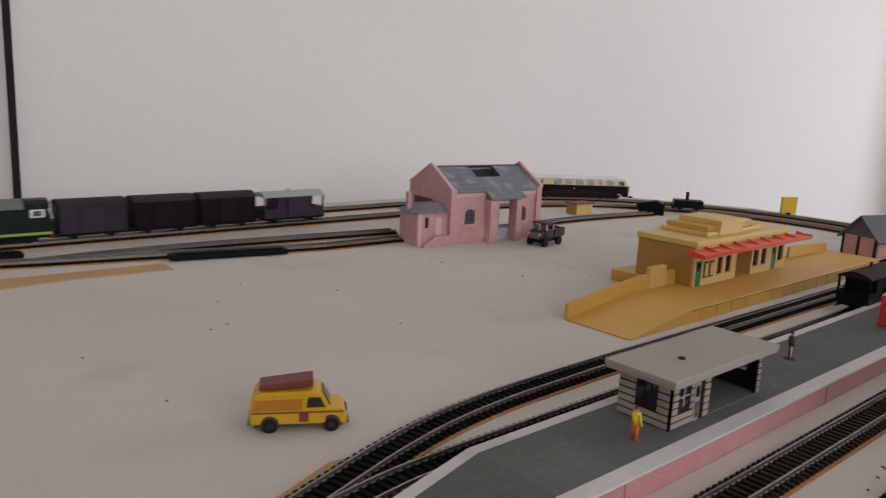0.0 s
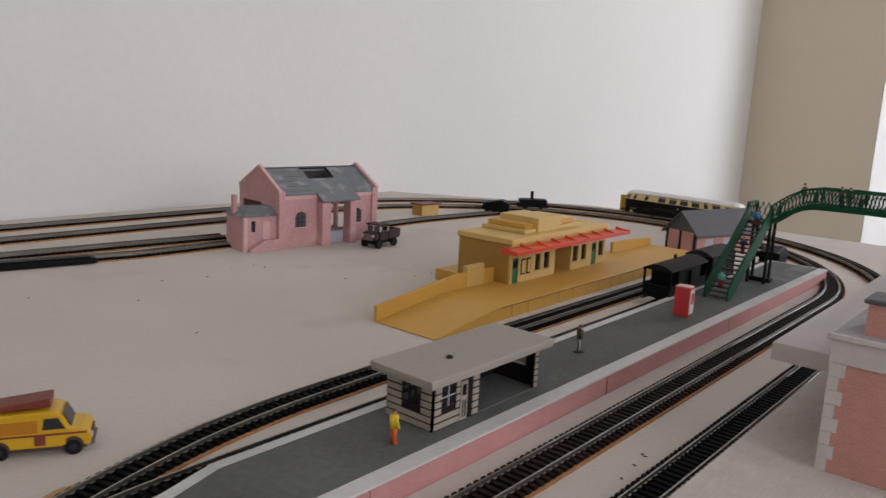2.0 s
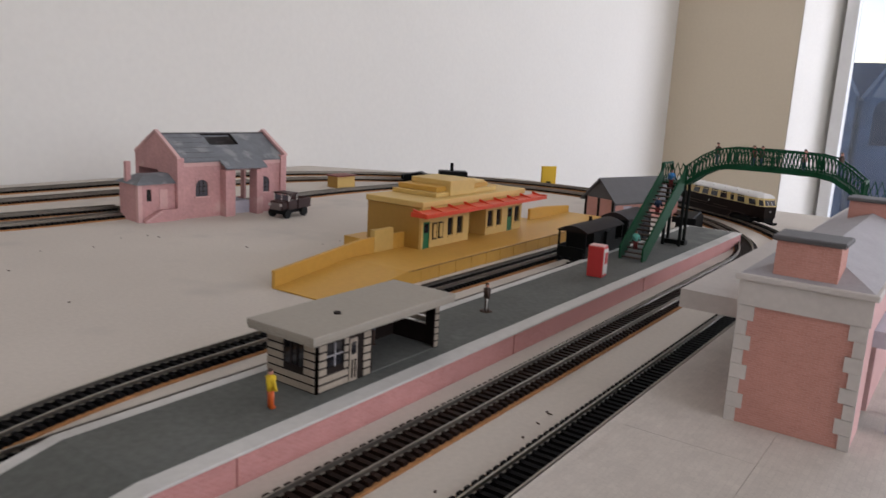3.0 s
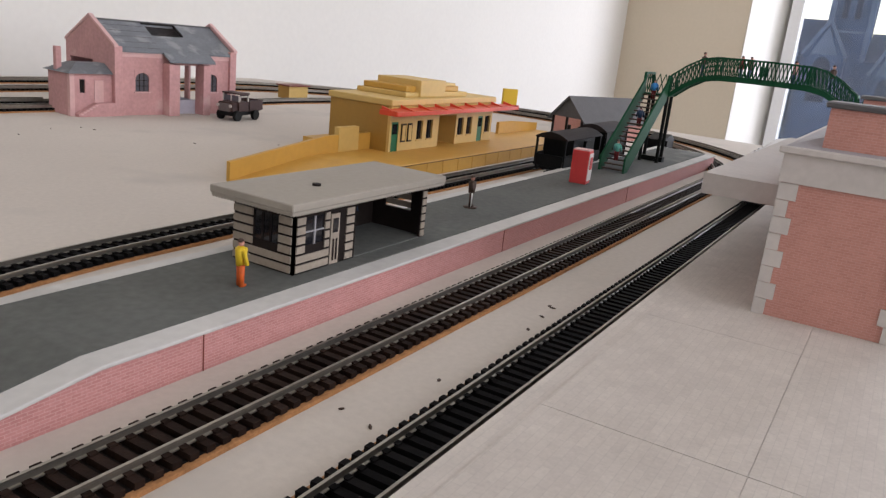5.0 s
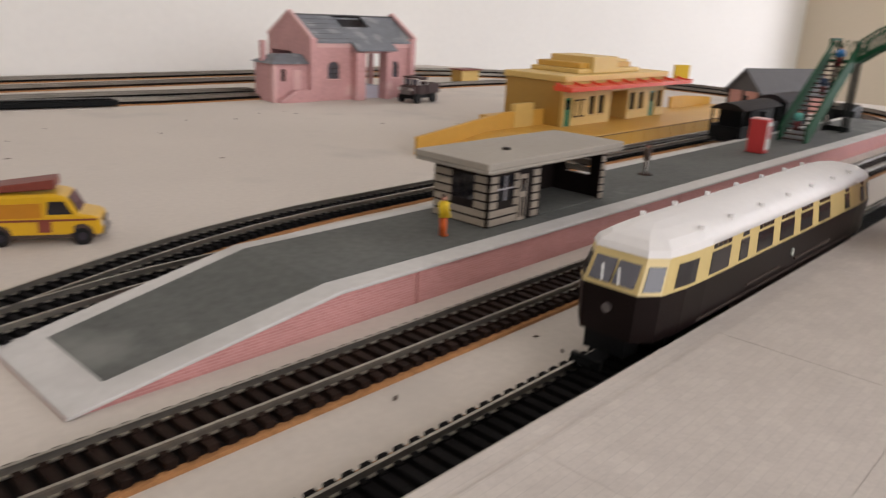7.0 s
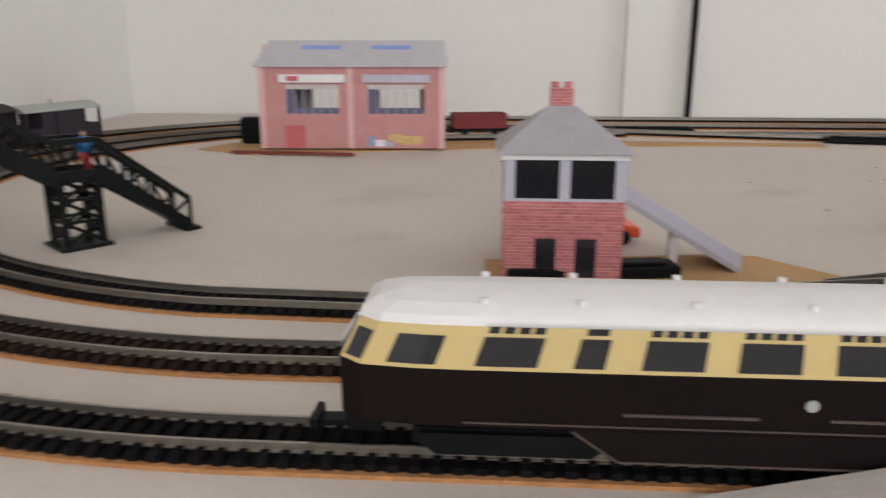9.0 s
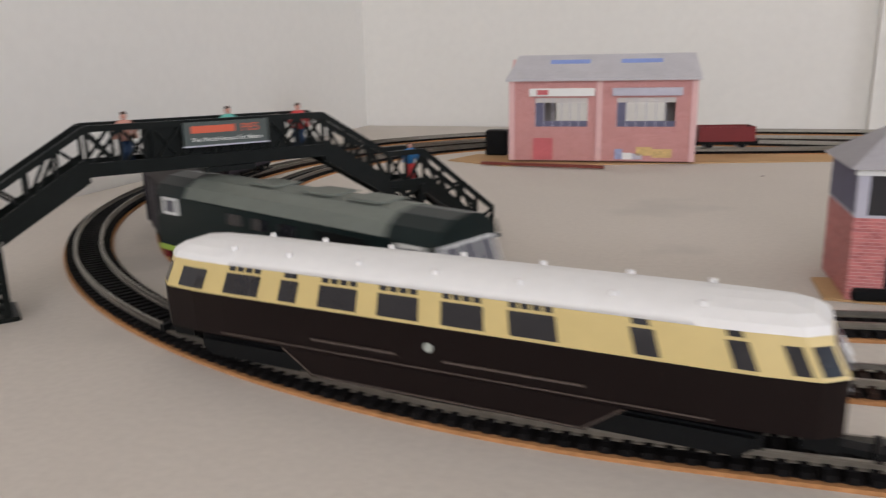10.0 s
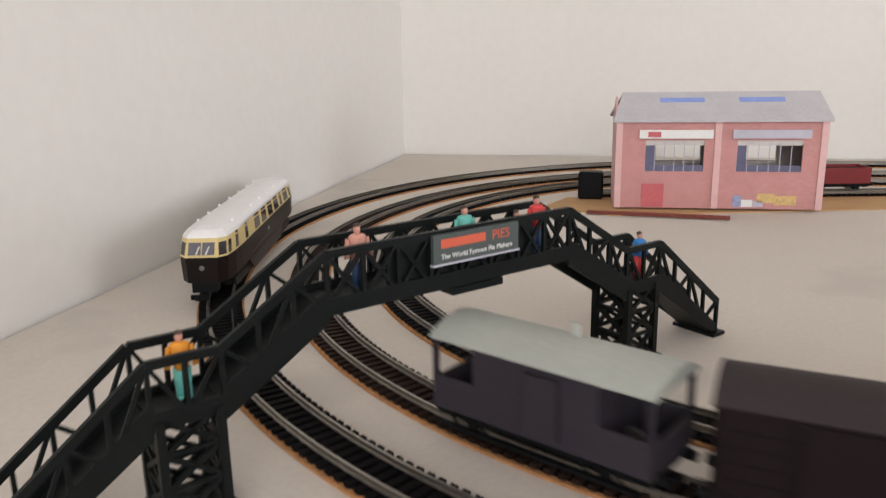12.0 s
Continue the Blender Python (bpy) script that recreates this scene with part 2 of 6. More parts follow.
# ---------------------------------------------------------------- building helpers
def thing(name, label, category, at=(0, 0, 0), rz=0, group="", kind=""):
    ob = new(name)
    ob.empty_display_size = 0.01
    ob.matrix_world = pose(at[0] * S, at[1] * S, at[2] * S, 0, 0, rz)
    return tagged(ob, label, category, group, kind)


def part(name, bm, material, parent=None, label="", at=(0, 0, 0), rot=(0, 0, 0), bevel=0.0, smooth=False):
    """Links a bmesh, drawn in decimetres, as one mesh object under a thing or a part."""
    if bevel:
        bmesh.ops.bevel(bm, geom=bm.edges[:], offset=bevel, segments=1, affect="EDGES", clamp_overlap=True)
    bmesh.ops.scale(bm, vec=(S, S, S), verts=bm.verts)
    if smooth:
        for fc in bm.faces:
            fc.smooth = True
    me = bpy.data.meshes.new(name)
    bm.to_mesh(me)
    bm.free()
    for m in material if isinstance(material, (list, tuple)) else [material]:
        me.materials.append(M[m])
    ob = new(name, me)
    if parent is not None:
        ob.parent = parent
    ob.matrix_basis = pose(at[0] * S, at[1] * S, at[2] * S, *rot)
    if label:
        ob["label"] = label
    return ob


def add_box(bm, x0, x1, y0, y1, z0, z1, mi=0):
    v = [bm.verts.new(p) for p in ((x0, y0, z0), (x1, y0, z0), (x1, y1, z0), (x0, y1, z0), (x0, y0, z1), (x1, y0, z1), (x1, y1, z1), (x0, y1, z1))]
    for q in ((0, 3, 2, 1), (4, 5, 6, 7), (0, 1, 5, 4), (1, 2, 6, 5), (2, 3, 7, 6), (3, 0, 4, 7)):
        bm.faces.new([v[i] for i in q]).material_index = mi
    return bm


def box(x0, x1, y0, y1, z0, z1):
    return add_box(bmesh.new(), min(x0, x1), max(x0, x1), min(y0, y1), max(y0, y1), min(z0, z1), max(z0, z1))


def add_prism(bm, outline, d0, d1, axis="y", mi=0):
    """An outline of (a, b) drawn out along an axis: y takes (x, z), x takes (y, z), z takes (x, y)."""
    put = {"y": lambda a, b, d: (a, d, b), "x": lambda a, b, d: (d, a, b), "z": lambda a, b, d: (a, b, d)}[axis]
    lo = [bm.verts.new(put(a, b, d0)) for a, b in outline]
    hi = [bm.verts.new(put(a, b, d1)) for a, b in outline]
    faces = [bm.faces.new(lo), bm.faces.new(hi[::-1])]
    for i in range(len(lo)):
        j = (i + 1) % len(lo)
        faces.append(bm.faces.new((lo[j], lo[i], hi[i], hi[j])))
    for fc in faces:
        fc.material_index = mi
    bmesh.ops.recalc_face_normals(bm, faces=faces)
    return bm


def prism(outline, d0, d1, axis="y"):
    return add_prism(bmesh.new(), outline, d0, d1, axis)


def add_bar(bm, a, b, w, h=None, up=(0, 0, 1)):
    """A straight bar of section w by h from a to b."""
    h = h or w
    a, b = Vector(a), Vector(b)
    d = (b - a).normalized()
    u = Vector(up)
    if abs(d.dot(u)) > 0.98:
        u = Vector((1, 0, 0))
    side = d.cross(u).normalized() * (w / 2)
    top = side.cross(d).normalized() * (h / 2)
    v = [bm.verts.new(p + i * side + j * top) for p in (a, b) for i, j in ((-1, -1), (1, -1), (1, 1), (-1, 1))]
    for q in ((0, 1, 2, 3), (7, 6, 5, 4), (0, 4, 5, 1), (1, 5, 6, 2), (2, 6, 7, 3), (3, 7, 4, 0)):
        bm.faces.new([v[i] for i in q])
    return bm


def bar(a, b, w, h=None):
    return add_bar(bmesh.new(), a, b, w, h)


def add_cyl(bm, c, r, l, axis="y", n=14, r2=None):
    m = {"z": Matrix(), "y": Matrix.Rotation(radians(90), 4, "X"), "x": Matrix.Rotation(radians(90), 4, "Y")}[axis]
    bmesh.ops.create_cone(bm, cap_ends=True, segments=n, radius1=r, radius2=r if r2 is None else r2, depth=l, matrix=Matrix.Translation(c) @ m)
    return bm


def cyl(c, r, l, axis="y", n=14, r2=None):
    return add_cyl(bmesh.new(), c, r, l, axis, n, r2)


def add_ball(bm, c, rx, ry, rz, n=10):
    bmesh.ops.create_uvsphere(bm, u_segments=n, v_segments=max(6, n - 2), radius=1, matrix=Matrix.Translation(c) @ Matrix.Diagonal((rx, ry, rz, 1)))
    return bm


def wall_holes(u0, u1, z0, z1, holes, d0, d1, axis="y"):
    """A wall from u0 to u1 with rectangular holes (a, b, c, d: from a to b, from c to d high) through its thickness."""
    bm = bmesh.new()
    us = [u for u in sorted({u0, u1, *[h[0] for h in holes], *[h[1] for h in holes]}) if u0 <= u <= u1]
    zs = [z for z in sorted({z0, z1, *[h[2] for h in holes], *[h[3] for h in holes]}) if z0 <= z <= z1]
    nu, nz = len(us) - 1, len(zs) - 1
    solid = {(i, k): not any(h[0] < (us[i] + us[i + 1]) / 2 < h[1] and h[2] < (zs[k] + zs[k + 1]) / 2 < h[3] for h in holes) for i in range(nu) for k in range(nz)}
    verts = {}

    def vert(i, k, d):
        if (i, k, d) not in verts:
            verts[i, k, d] = bm.verts.new((us[i], d, zs[k]) if axis == "y" else (d, us[i], zs[k]))
        return verts[i, k, d]

    for (i, k), full in solid.items():
        if not full:
            continue
        for d in (d0, d1):
            bm.faces.new([vert(i, k, d), vert(i + 1, k, d), vert(i + 1, k + 1, d), vert(i, k + 1, d)])
        for di, dk, p, q in ((-1, 0, (0, 0), (0, 1)), (1, 0, (1, 0), (1, 1)), (0, -1, (0, 0), (1, 0)), (0, 1, (0, 1), (1, 1))):
            if not solid.get((i + di, k + dk), False):
                bm.faces.new([vert(i + p[0], k + p[1], d0), vert(i + q[0], k + q[1], d0), vert(i + q[0], k + q[1], d1), vert(i + p[0], k + p[1], d1)])
    bmesh.ops.recalc_face_normals(bm, faces=bm.faces[:])
    return bm


def smooth_path(points, step=0.05):
    """A flowing line through plan points, in even steps."""
    p = [Vector((*q, 0)) for q in points]
    p = [2 * p[0] - p[1], *p, 2 * p[-1] - p[-2]]
    out = []
    for a, b, c, d in zip(p, p[1:], p[2:], p[3:]):
        n = max(2, int((c - b).length / step))
        for i in range(n):
            t = i / n
            out.append(0.5 * (2 * b + (c - a) * t + (2 * a - 5 * b + 4 * c - d) * t * t + (3 * b - a - 3 * c + d) * t ** 3))
    out.append(p[-2])
    return [(q.x, q.y) for q in out]


def oval(u, loop):
    """The place on a loop at u along it; u = 0 at the east end of the front straight, running west."""
    west, east, cy, r = loop
    a, b = east - west, math.pi * r
    u %= 2 * a + 2 * b
    if u < a:
        return east - u, cy - r
    u -= a
    if u < b:
        th = -math.pi / 2 - u / r
        return west + r * math.cos(th), cy + r * math.sin(th)
    u -= b
    if u < a:
        return west + u, cy + r
    th = math.pi / 2 - (u - a) / r
    return east + r * math.cos(th), cy + r * math.sin(th)


# ---------------------------------------------------------------- the room
def room():
    w = part("wall_north", box(-9.8, 32, 10.25, 11.2, -8, 17), "wall")
    tagged(w, "plain off-white painted wall behind the layout", "wall", kind="structure")
    w = part("wall_west", box(-10.7, -9.75, -27, 10.25, -8, 17), "wall")
    tagged(w, "plain off-white painted wall beside the table", "wall", kind="structure")
    # the east wall has a deep window opening with splayed sides
    bm = bmesh.new()
    add_box(bm, 30.9, 33.6, 5.3, 10.25, -8, 17)
    add_box(bm, 30.9, 33.6, -27, -16.5, -8, 17)
    add_box(bm, 30.9, 33.6, -16.5, 5.3, -8, -5.2)
    add_box(bm, 30.9, 33.6, -16.5, 5.3, 16.2, 17)
    w = part("wall_east", bm, "wall_beige")
    tagged(w, "beige painted wall with a deep window recess", "wall", kind="structure")
    w = part("window_reveal", prism([(33.6, 4.05), (33.6, 5.28), (30.9, 5.28)], -5.2, 16.2, "z"), "wall")
    tagged(w, "white splayed side of the window recess", "window reveal", kind="structure")
    # unseen wall; its opening is assumed, to go with the added fill lamp
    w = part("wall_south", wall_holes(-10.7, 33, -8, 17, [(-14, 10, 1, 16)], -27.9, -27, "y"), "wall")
    tagged(w, "plain painted wall behind the camera with an assumed window opening", "wall", kind="structure")
    tagged(part("ceiling", box(-10.7, 33, -27.9, 11.2, 17, 18), "wall"), "plain white ceiling", "ceiling", kind="structure")
    tagged(part("floor", box(-10.7, 33, -27.9, 11.2, -8.6, -8), "carpet"), "dark carpeted floor", "floor", kind="structure")
    win = thing("window_1", "white-painted window frame with clear panes", "window", (33.3, -5.9, 5.5), kind="structure")
    for a, b in ((-10.0, -9.5), (9.55, 10.0)):
        part("window_frame", box(-0.5, 0.3, a, b, -10.7, 10.7), "white_gloss", win)
    part("window_frame", box(-0.5, 0.3, -9.5, 9.55, 10.2, 10.7), "white_gloss", win)
    part("window_frame", box(-0.5, 0.3, -9.5, 9.55, -10.7, -10.1), "white_gloss", win)
    part("mullion", box(-0.3, 0.2, -0.3, 0.3, -10.1, 10.2), "white_gloss", win)
    for a, b in ((-9.5, -0.3), (0.3, 9.55)):
        pane = part("pane", box(-0.03, 0.03, a, b, -10.1, 10.2), "pane", win)
        pane.visible_shadow = False
    sill = part("window_sill", box(30.5, 32.7, -16.3, 4.0, -5.4, -5.19), "white_gloss")
    tagged(sill, "white gloss window sill", "window sill", kind="structure")
    # conduit on the north wall
    for x, wd in ((-1.9, 0.2), (-1.0, 0.07)):
        c = part("wall_conduit", box(x - wd / 2, x + wd / 2, 10.13, 10.25, -1, 17), "dark" if wd < 0.1 else "wall")
        tagged(c, "thin dark strip up the wall" if wd < 0.1 else "white boxed-in strip up the wall", "conduit", kind="structure")


def table():
    bm = prism([(-9.72, -3.0), (11.4, -3.0), (11.4, 6.4), (9.2, 10.2), (-9.72, 10.2)], -0.18, 0.0, "z")
    t = part("table_top", bm, "board")
    tagged(t, "pale grey-beige fibreboard table top of the layout", "table", kind="structure")
    for x in (-9, 0.5, 10.5):
        for y in (-2.6, 5.5):
            leg = part("table_leg", box(x - 0.3, x + 0.3, y - 0.3, y + 0.3, -8, -0.18), "wood_grey")
            tagged(leg, "square timber trestle leg under the layout", "table leg", "table legs")
    r = random.Random(3)
    spots = [(r.uniform(-4, 5), r.uniform(2.6, 6.0)) for i in range(26)] + [(r.uniform(-1.3, 2.2), r.uniform(0.22, 0.42)) for i in range(14)]
    for x, y in spots:
        if 1.5 < x < 7.3 and y < 4.2 or (y > 5.2 and 2.6 < x < 5):
            continue
        bm = bmesh.new()
        add_ball(bm, (0, 0, 0.003), r.uniform(0.008, 0.022), r.uniform(0.005, 0.009), 0.004, 6)
        tagged(part("grit", bm, "brown_coat", at=(x, y, 0), rot=(0, 0, r.uniform(0, 180))), "small dark crumb lying on the board", "grit", "crumbs on the board")


# ---------------------------------------------------------------- track
def ribbon(bm, pts, offset, w, z0, z1, closed, section=None):
    """A strip of section w by z0..z1 laid beside a plan line."""
    n = len(pts)
    rows = []
    for i in range(n):
        a, b = pts[(i - 1) % n if closed else max(i - 1, 0)], pts[(i + 1) % n if closed else min(i + 1, n - 1)]
        d = Vector((b[0] - a[0], b[1] - a[1])).normalized()
        nx, ny = -d.y, d.x
        x, y = pts[i]
        prof = section or [(-w / 2, z0), (w / 2, z0), (w / 2, z1), (-w / 2, z1)]
        rows.append([bm.verts.new((x + nx * (offset + o), y + ny * (offset + o), z)) for o, z in prof])
    k = len(rows[0])
    for i in range(n if closed else n - 1):
        a, b = rows[i], rows[(i + 1) % n]
        for j in range(k):
            bm.faces.new((a[j], b[j], b[(j + 1) % k], a[(j + 1) % k]))
    if not closed:
        bm.faces.new(rows[0][::-1])
        bm.faces.new(rows[-1])
    bmesh.ops.recalc_face_normals(bm, faces=bm.faces[:])
    return bm


def sleeper_mesh(kind):
    bm = add_box(bmesh.new(), -0.0155, 0.0155, -0.13, 0.13, 0.0, 0.021)
    for y in (-GAUGE / 2, GAUGE / 2):
        add_box(bm, -0.013, 0.013, y - 0.022, y + 0.022, 0.0211, 0.027)
    bmesh.ops.scale(bm, vec=(S, S, S), verts=bm.verts)
    me = bpy.data.meshes.new("sleeper")
    bm.to_mesh(me)
    bm.free()
    me.materials.append(M[kind])
    return me


def track(label, pts, closed=False, near=None, bed="cork", sleepers="sleeper", limit=300, bed_w=0.284):
    """A length of track: cork bed, sleepers, two rails. near: the stretch of the plan where sleepers are single parts."""
    t = thing("railway_track", label, "railway track", group="tracks of the layout")
    if bed:
        part("cork_bed", ribbon(bmesh.new(), pts, 0, bed_w, 0.0, 0.014, closed), bed, t, "orange-brown cork strip under the track")
        part("ballast_bed", ribbon(bmesh.new(), pts, 0, bed_w - 0.045, 0.014, 0.017, closed), "bed", t, "dark underlay between the sleepers")
    for o in (-GAUGE / 2, GAUGE / 2):
        half = [(0.0095, 0.037), (0.0095, 0.041), (0.0028, 0.0435), (0.0028, 0.057), (0.0052, 0.0595), (0.0052, RAIL)]
        bm = ribbon(bmesh.new(), pts, o, 0, 0, 0, closed, half + [(-p, q) for p, q in half[::-1]])
        part("rail", bm, "rail", t, "dull nickel rail")
    # walk along the line in even steps
    mesh = sleeper_mesh(sleepers)
    line = pts + [pts[0]] if closed else pts
    step, left, singles, rest = 0.059, 0.0, 0, []
    for a, b in zip(line, line[1:]):
        dx, dy = b[0] - a[0], b[1] - a[1]
        ln = math.hypot(dx, dy)
        while left < ln:
            x, y = a[0] + dx * left / ln, a[1] + dy * left / ln
            ang = math.degrees(math.atan2(dy, dx))
            left += step
            if near and near[0] < x < near[1] and near[2] < y < near[3] and singles < limit:
                singles += 1
                ob = new("sleeper", mesh)
                ob.parent = t
                ob.matrix_basis = pose(x * S, y * S, 0.017 * S, 0, 0, ang)
            else:
                rest.append((x, y, math.radians(ang)))
        left -= ln
    verts, faces = [], []
    for x, y, a in rest:
        c, s = math.cos(a), math.sin(a)
        k = len(verts)
        for z in (0.017, 0.038):
            for u, v in ((-0.0155, -0.13), (0.0155, -0.13), (0.0155, 0.13), (-0.0155, 0.13)):
                verts.append(((x + u * c - v * s) * S, (y + u * s + v * c) * S, z * S))
        faces += [(k + 4, k + 5, k + 6, k + 7), (k, k + 1, k + 5, k + 4), (k + 1, k + 2, k + 6, k + 5), (k + 2, k + 3, k + 7, k + 6), (k + 3, k, k + 4, k + 7)]
    if verts:
        me = bpy.data.meshes.new("sleeper_strip")
        me.from_pydata(verts, [], faces)
        me.materials.append(M[sleepers])
        ob = new("sleeper_strip", me)
        ob.parent = t
        tagged(ob, "row of black plastic sleepers", kind="stuff")
    return t


def oval_points(loop, step=0.08):
    length = 2 * (loop[1] - loop[0]) + 2 * math.pi * loop[3]
    n = int(length / step)
    return [oval(i * length / n, loop) for i in range(n)]


def arc(cx, cy, r, a0, a1, step=3):
    n = max(2, int(abs(a1 - a0) / step))
    return [(cx + r * math.cos(radians(a0 + (a1 - a0) * i / n)), cy + r * math.sin(radians(a0 + (a1 - a0) * i / n))) for i in range(n + 1)]


def tracks():
    track("outer oval of black-sleepered track with nickel rails on cork", oval_points(OUTER), True, (-6.6, 3.2, -1, 1.5))
    track("inner oval of brown-black-sleepered track with nickel rails on cork", oval_points(INNER), True, (-6.6, 3.6, -1, 1.8), sleepers="sleeper_brown")
    # the inmost loop: off the west curve onto the goods road, and into the bay roads
    west = arc(XC, YC, RC, -95, -260)
    lead = smooth_path([(7.8, 1.73), (3.0, 1.73), (0.2, 1.73), (-0.7, 1.725), (-1.2, 1.705), (-1.8, 1.6), (-2.4, 1.47), (-3.3, 1.29), (-4.0, 1.2), (XC + 0.3, YC - RC)])
    goods = smooth_path([(XC, YC + RC), (-3.6, YC + RC - 0.06), (-2.4, 7.78), (-1.4, 7.55), (-0.4, 7.36), (0.5, 7.17), (1.3, 6.98), (2.1, 6.9), (5.0, 6.88), (6.6, 6.92), (8.4, 6.75)])
    track("inmost track curving from the bay to the goods shed", lead + west[1:] + goods[1:], False, (-3.4, 3, 1, 2.2), limit=120)
    bay = smooth_path([(-2.4, 1.5), (-1.9, 1.69), (-1.36, 1.88), (-0.96, 2.01), (-0.51, 2.12), (0.0, 2.185), (0.5, 2.205), (1.4, 2.22), (2.9, 2.21), (5.0, 2.2), (7.2, 2.2)])
    track("bay track beside the yellow station with black sleepers", bay, False, (-2.4, 2.5, 1, 2.4), limit=90)
    track("short goods siding behind the pink shed", smooth_path([(-1.4, 7.56), (-0.6, 7.62), (0.3, 7.62), (1.2, 7.55), (2.2, 7.45), (3.1, 7.36)]))
    # the siding at the north-west shed
    track("siding in front of the north wall beside the shed", smooth_path([(-6.75, 6.75), (-5.0, 6.95), (-3.2, 7.3), (-2.4, 7.6)]))


# ---------------------------------------------------------------- platforms
def island_platform():
    p = thing("island_platform", "long grey island platform with pink brick sides and white edging", "platform")
    prof = [(-1.77, 0.0), (-1.77, 0.012), (-0.78, HP), (7.45, HP), (7.45, 0.0)]
    y0, y1 = 0.895, 1.60

    def narrowed(bm):
        """Draws the rear edge of the ramp in towards its tip."""
        for v in bm.verts:
            if v.co.x < -1.6 and v.co.y > 1.3:
                v.co.y -= 0.11
        return bm

    part("wall", narrowed(prism([(x, z - 0.012 if z > 0.02 else z * 0.5) for x, z in prof], y0 + 0.008, y1 - 0.008, "y")), "pink_brick", p, "faded pink brick paper side")
    part("edging", narrowed(prism([(-1.77, 0.001), (-1.77, 0.014), (-0.78, HP), (7.45, HP), (7.45, HP - 0.014), (-0.78, HP - 0.014)], y0 - 0.006, y1 + 0.004, "y")), "edge", p, "scuffed white edging stones", bevel=0.003)
    top = bmesh.new()
    a, b = [], []
    for x, z in ((-1.62, 0.0377), (-0.78, HP + 0.004), (7.4, HP + 0.004)):
        a.append(top.verts.new((x, y0 + 0.1, z)))
        b.append(top.verts.new((x, y1 - 0.075, z)))
    for i in range(2):
        top.faces.new((a[i], a[i + 1], b[i + 1], b[i]))
    ext = bmesh.ops.extrude_face_region(top, geom=top.faces[:])
    for v in ext["geom"]:
        if isinstance(v, bmesh.types.BMVert):
            v.co.z -= 0.003
    bmesh.ops.recalc_face_normals(top, faces=top.faces[:])
    part("surface", narrowed(top), "asphalt", p, "mottled grey tarmac surface")
    for x in (-0.38, 1.9, 4.2):
        part("joint", box(x, x + 0.004, y0 + 0.0055, y0 + 0.009, 0, HP - 0.015), "van_brown", p)
    return p


def near_platform():
    p = thing("near_platform", "wide station platform papered with pale flagstones", "platform")
    part("wall", prism([(-3.5, 0.0), (-2.7, HN - 0.012), (9.0, HN - 0.012), (9.0, 0.0)], -2.2, -0.185, "y"), "stone_paper", p, "pale stone-paper side wall")
    part("edging", prism([(-3.5, 0.0005), (-3.46, 0.0125), (-2.7, HN), (9.0, HN), (9.0, HN - 0.012), (-2.7, HN - 0.012)], -2.2, -0.172, "y"), "flags", p, "pale edging slab")
    # flagstone sheets: each has its own edge
    r = random.Random(5)
    xs = [-2.68, -2.2, -1.15, -0.12, 0.95, 2.0, 3.1, 4.2, 5.3, 6.4, 7.5, 8.6]
    for i, (a, b) in enumerate(zip(xs, xs[1:])):
        for c, d in ((-0.84, -0.245), (-1.42, -0.8395), (-2.1, -1.4195)):
            part("slab", box(a + 0.001, b - 0.001, c + 0.001, d - 0.001, HN + 0.0002, HN + 0.003 + r.uniform(0, 0.0008)), "flags", p)
    return p


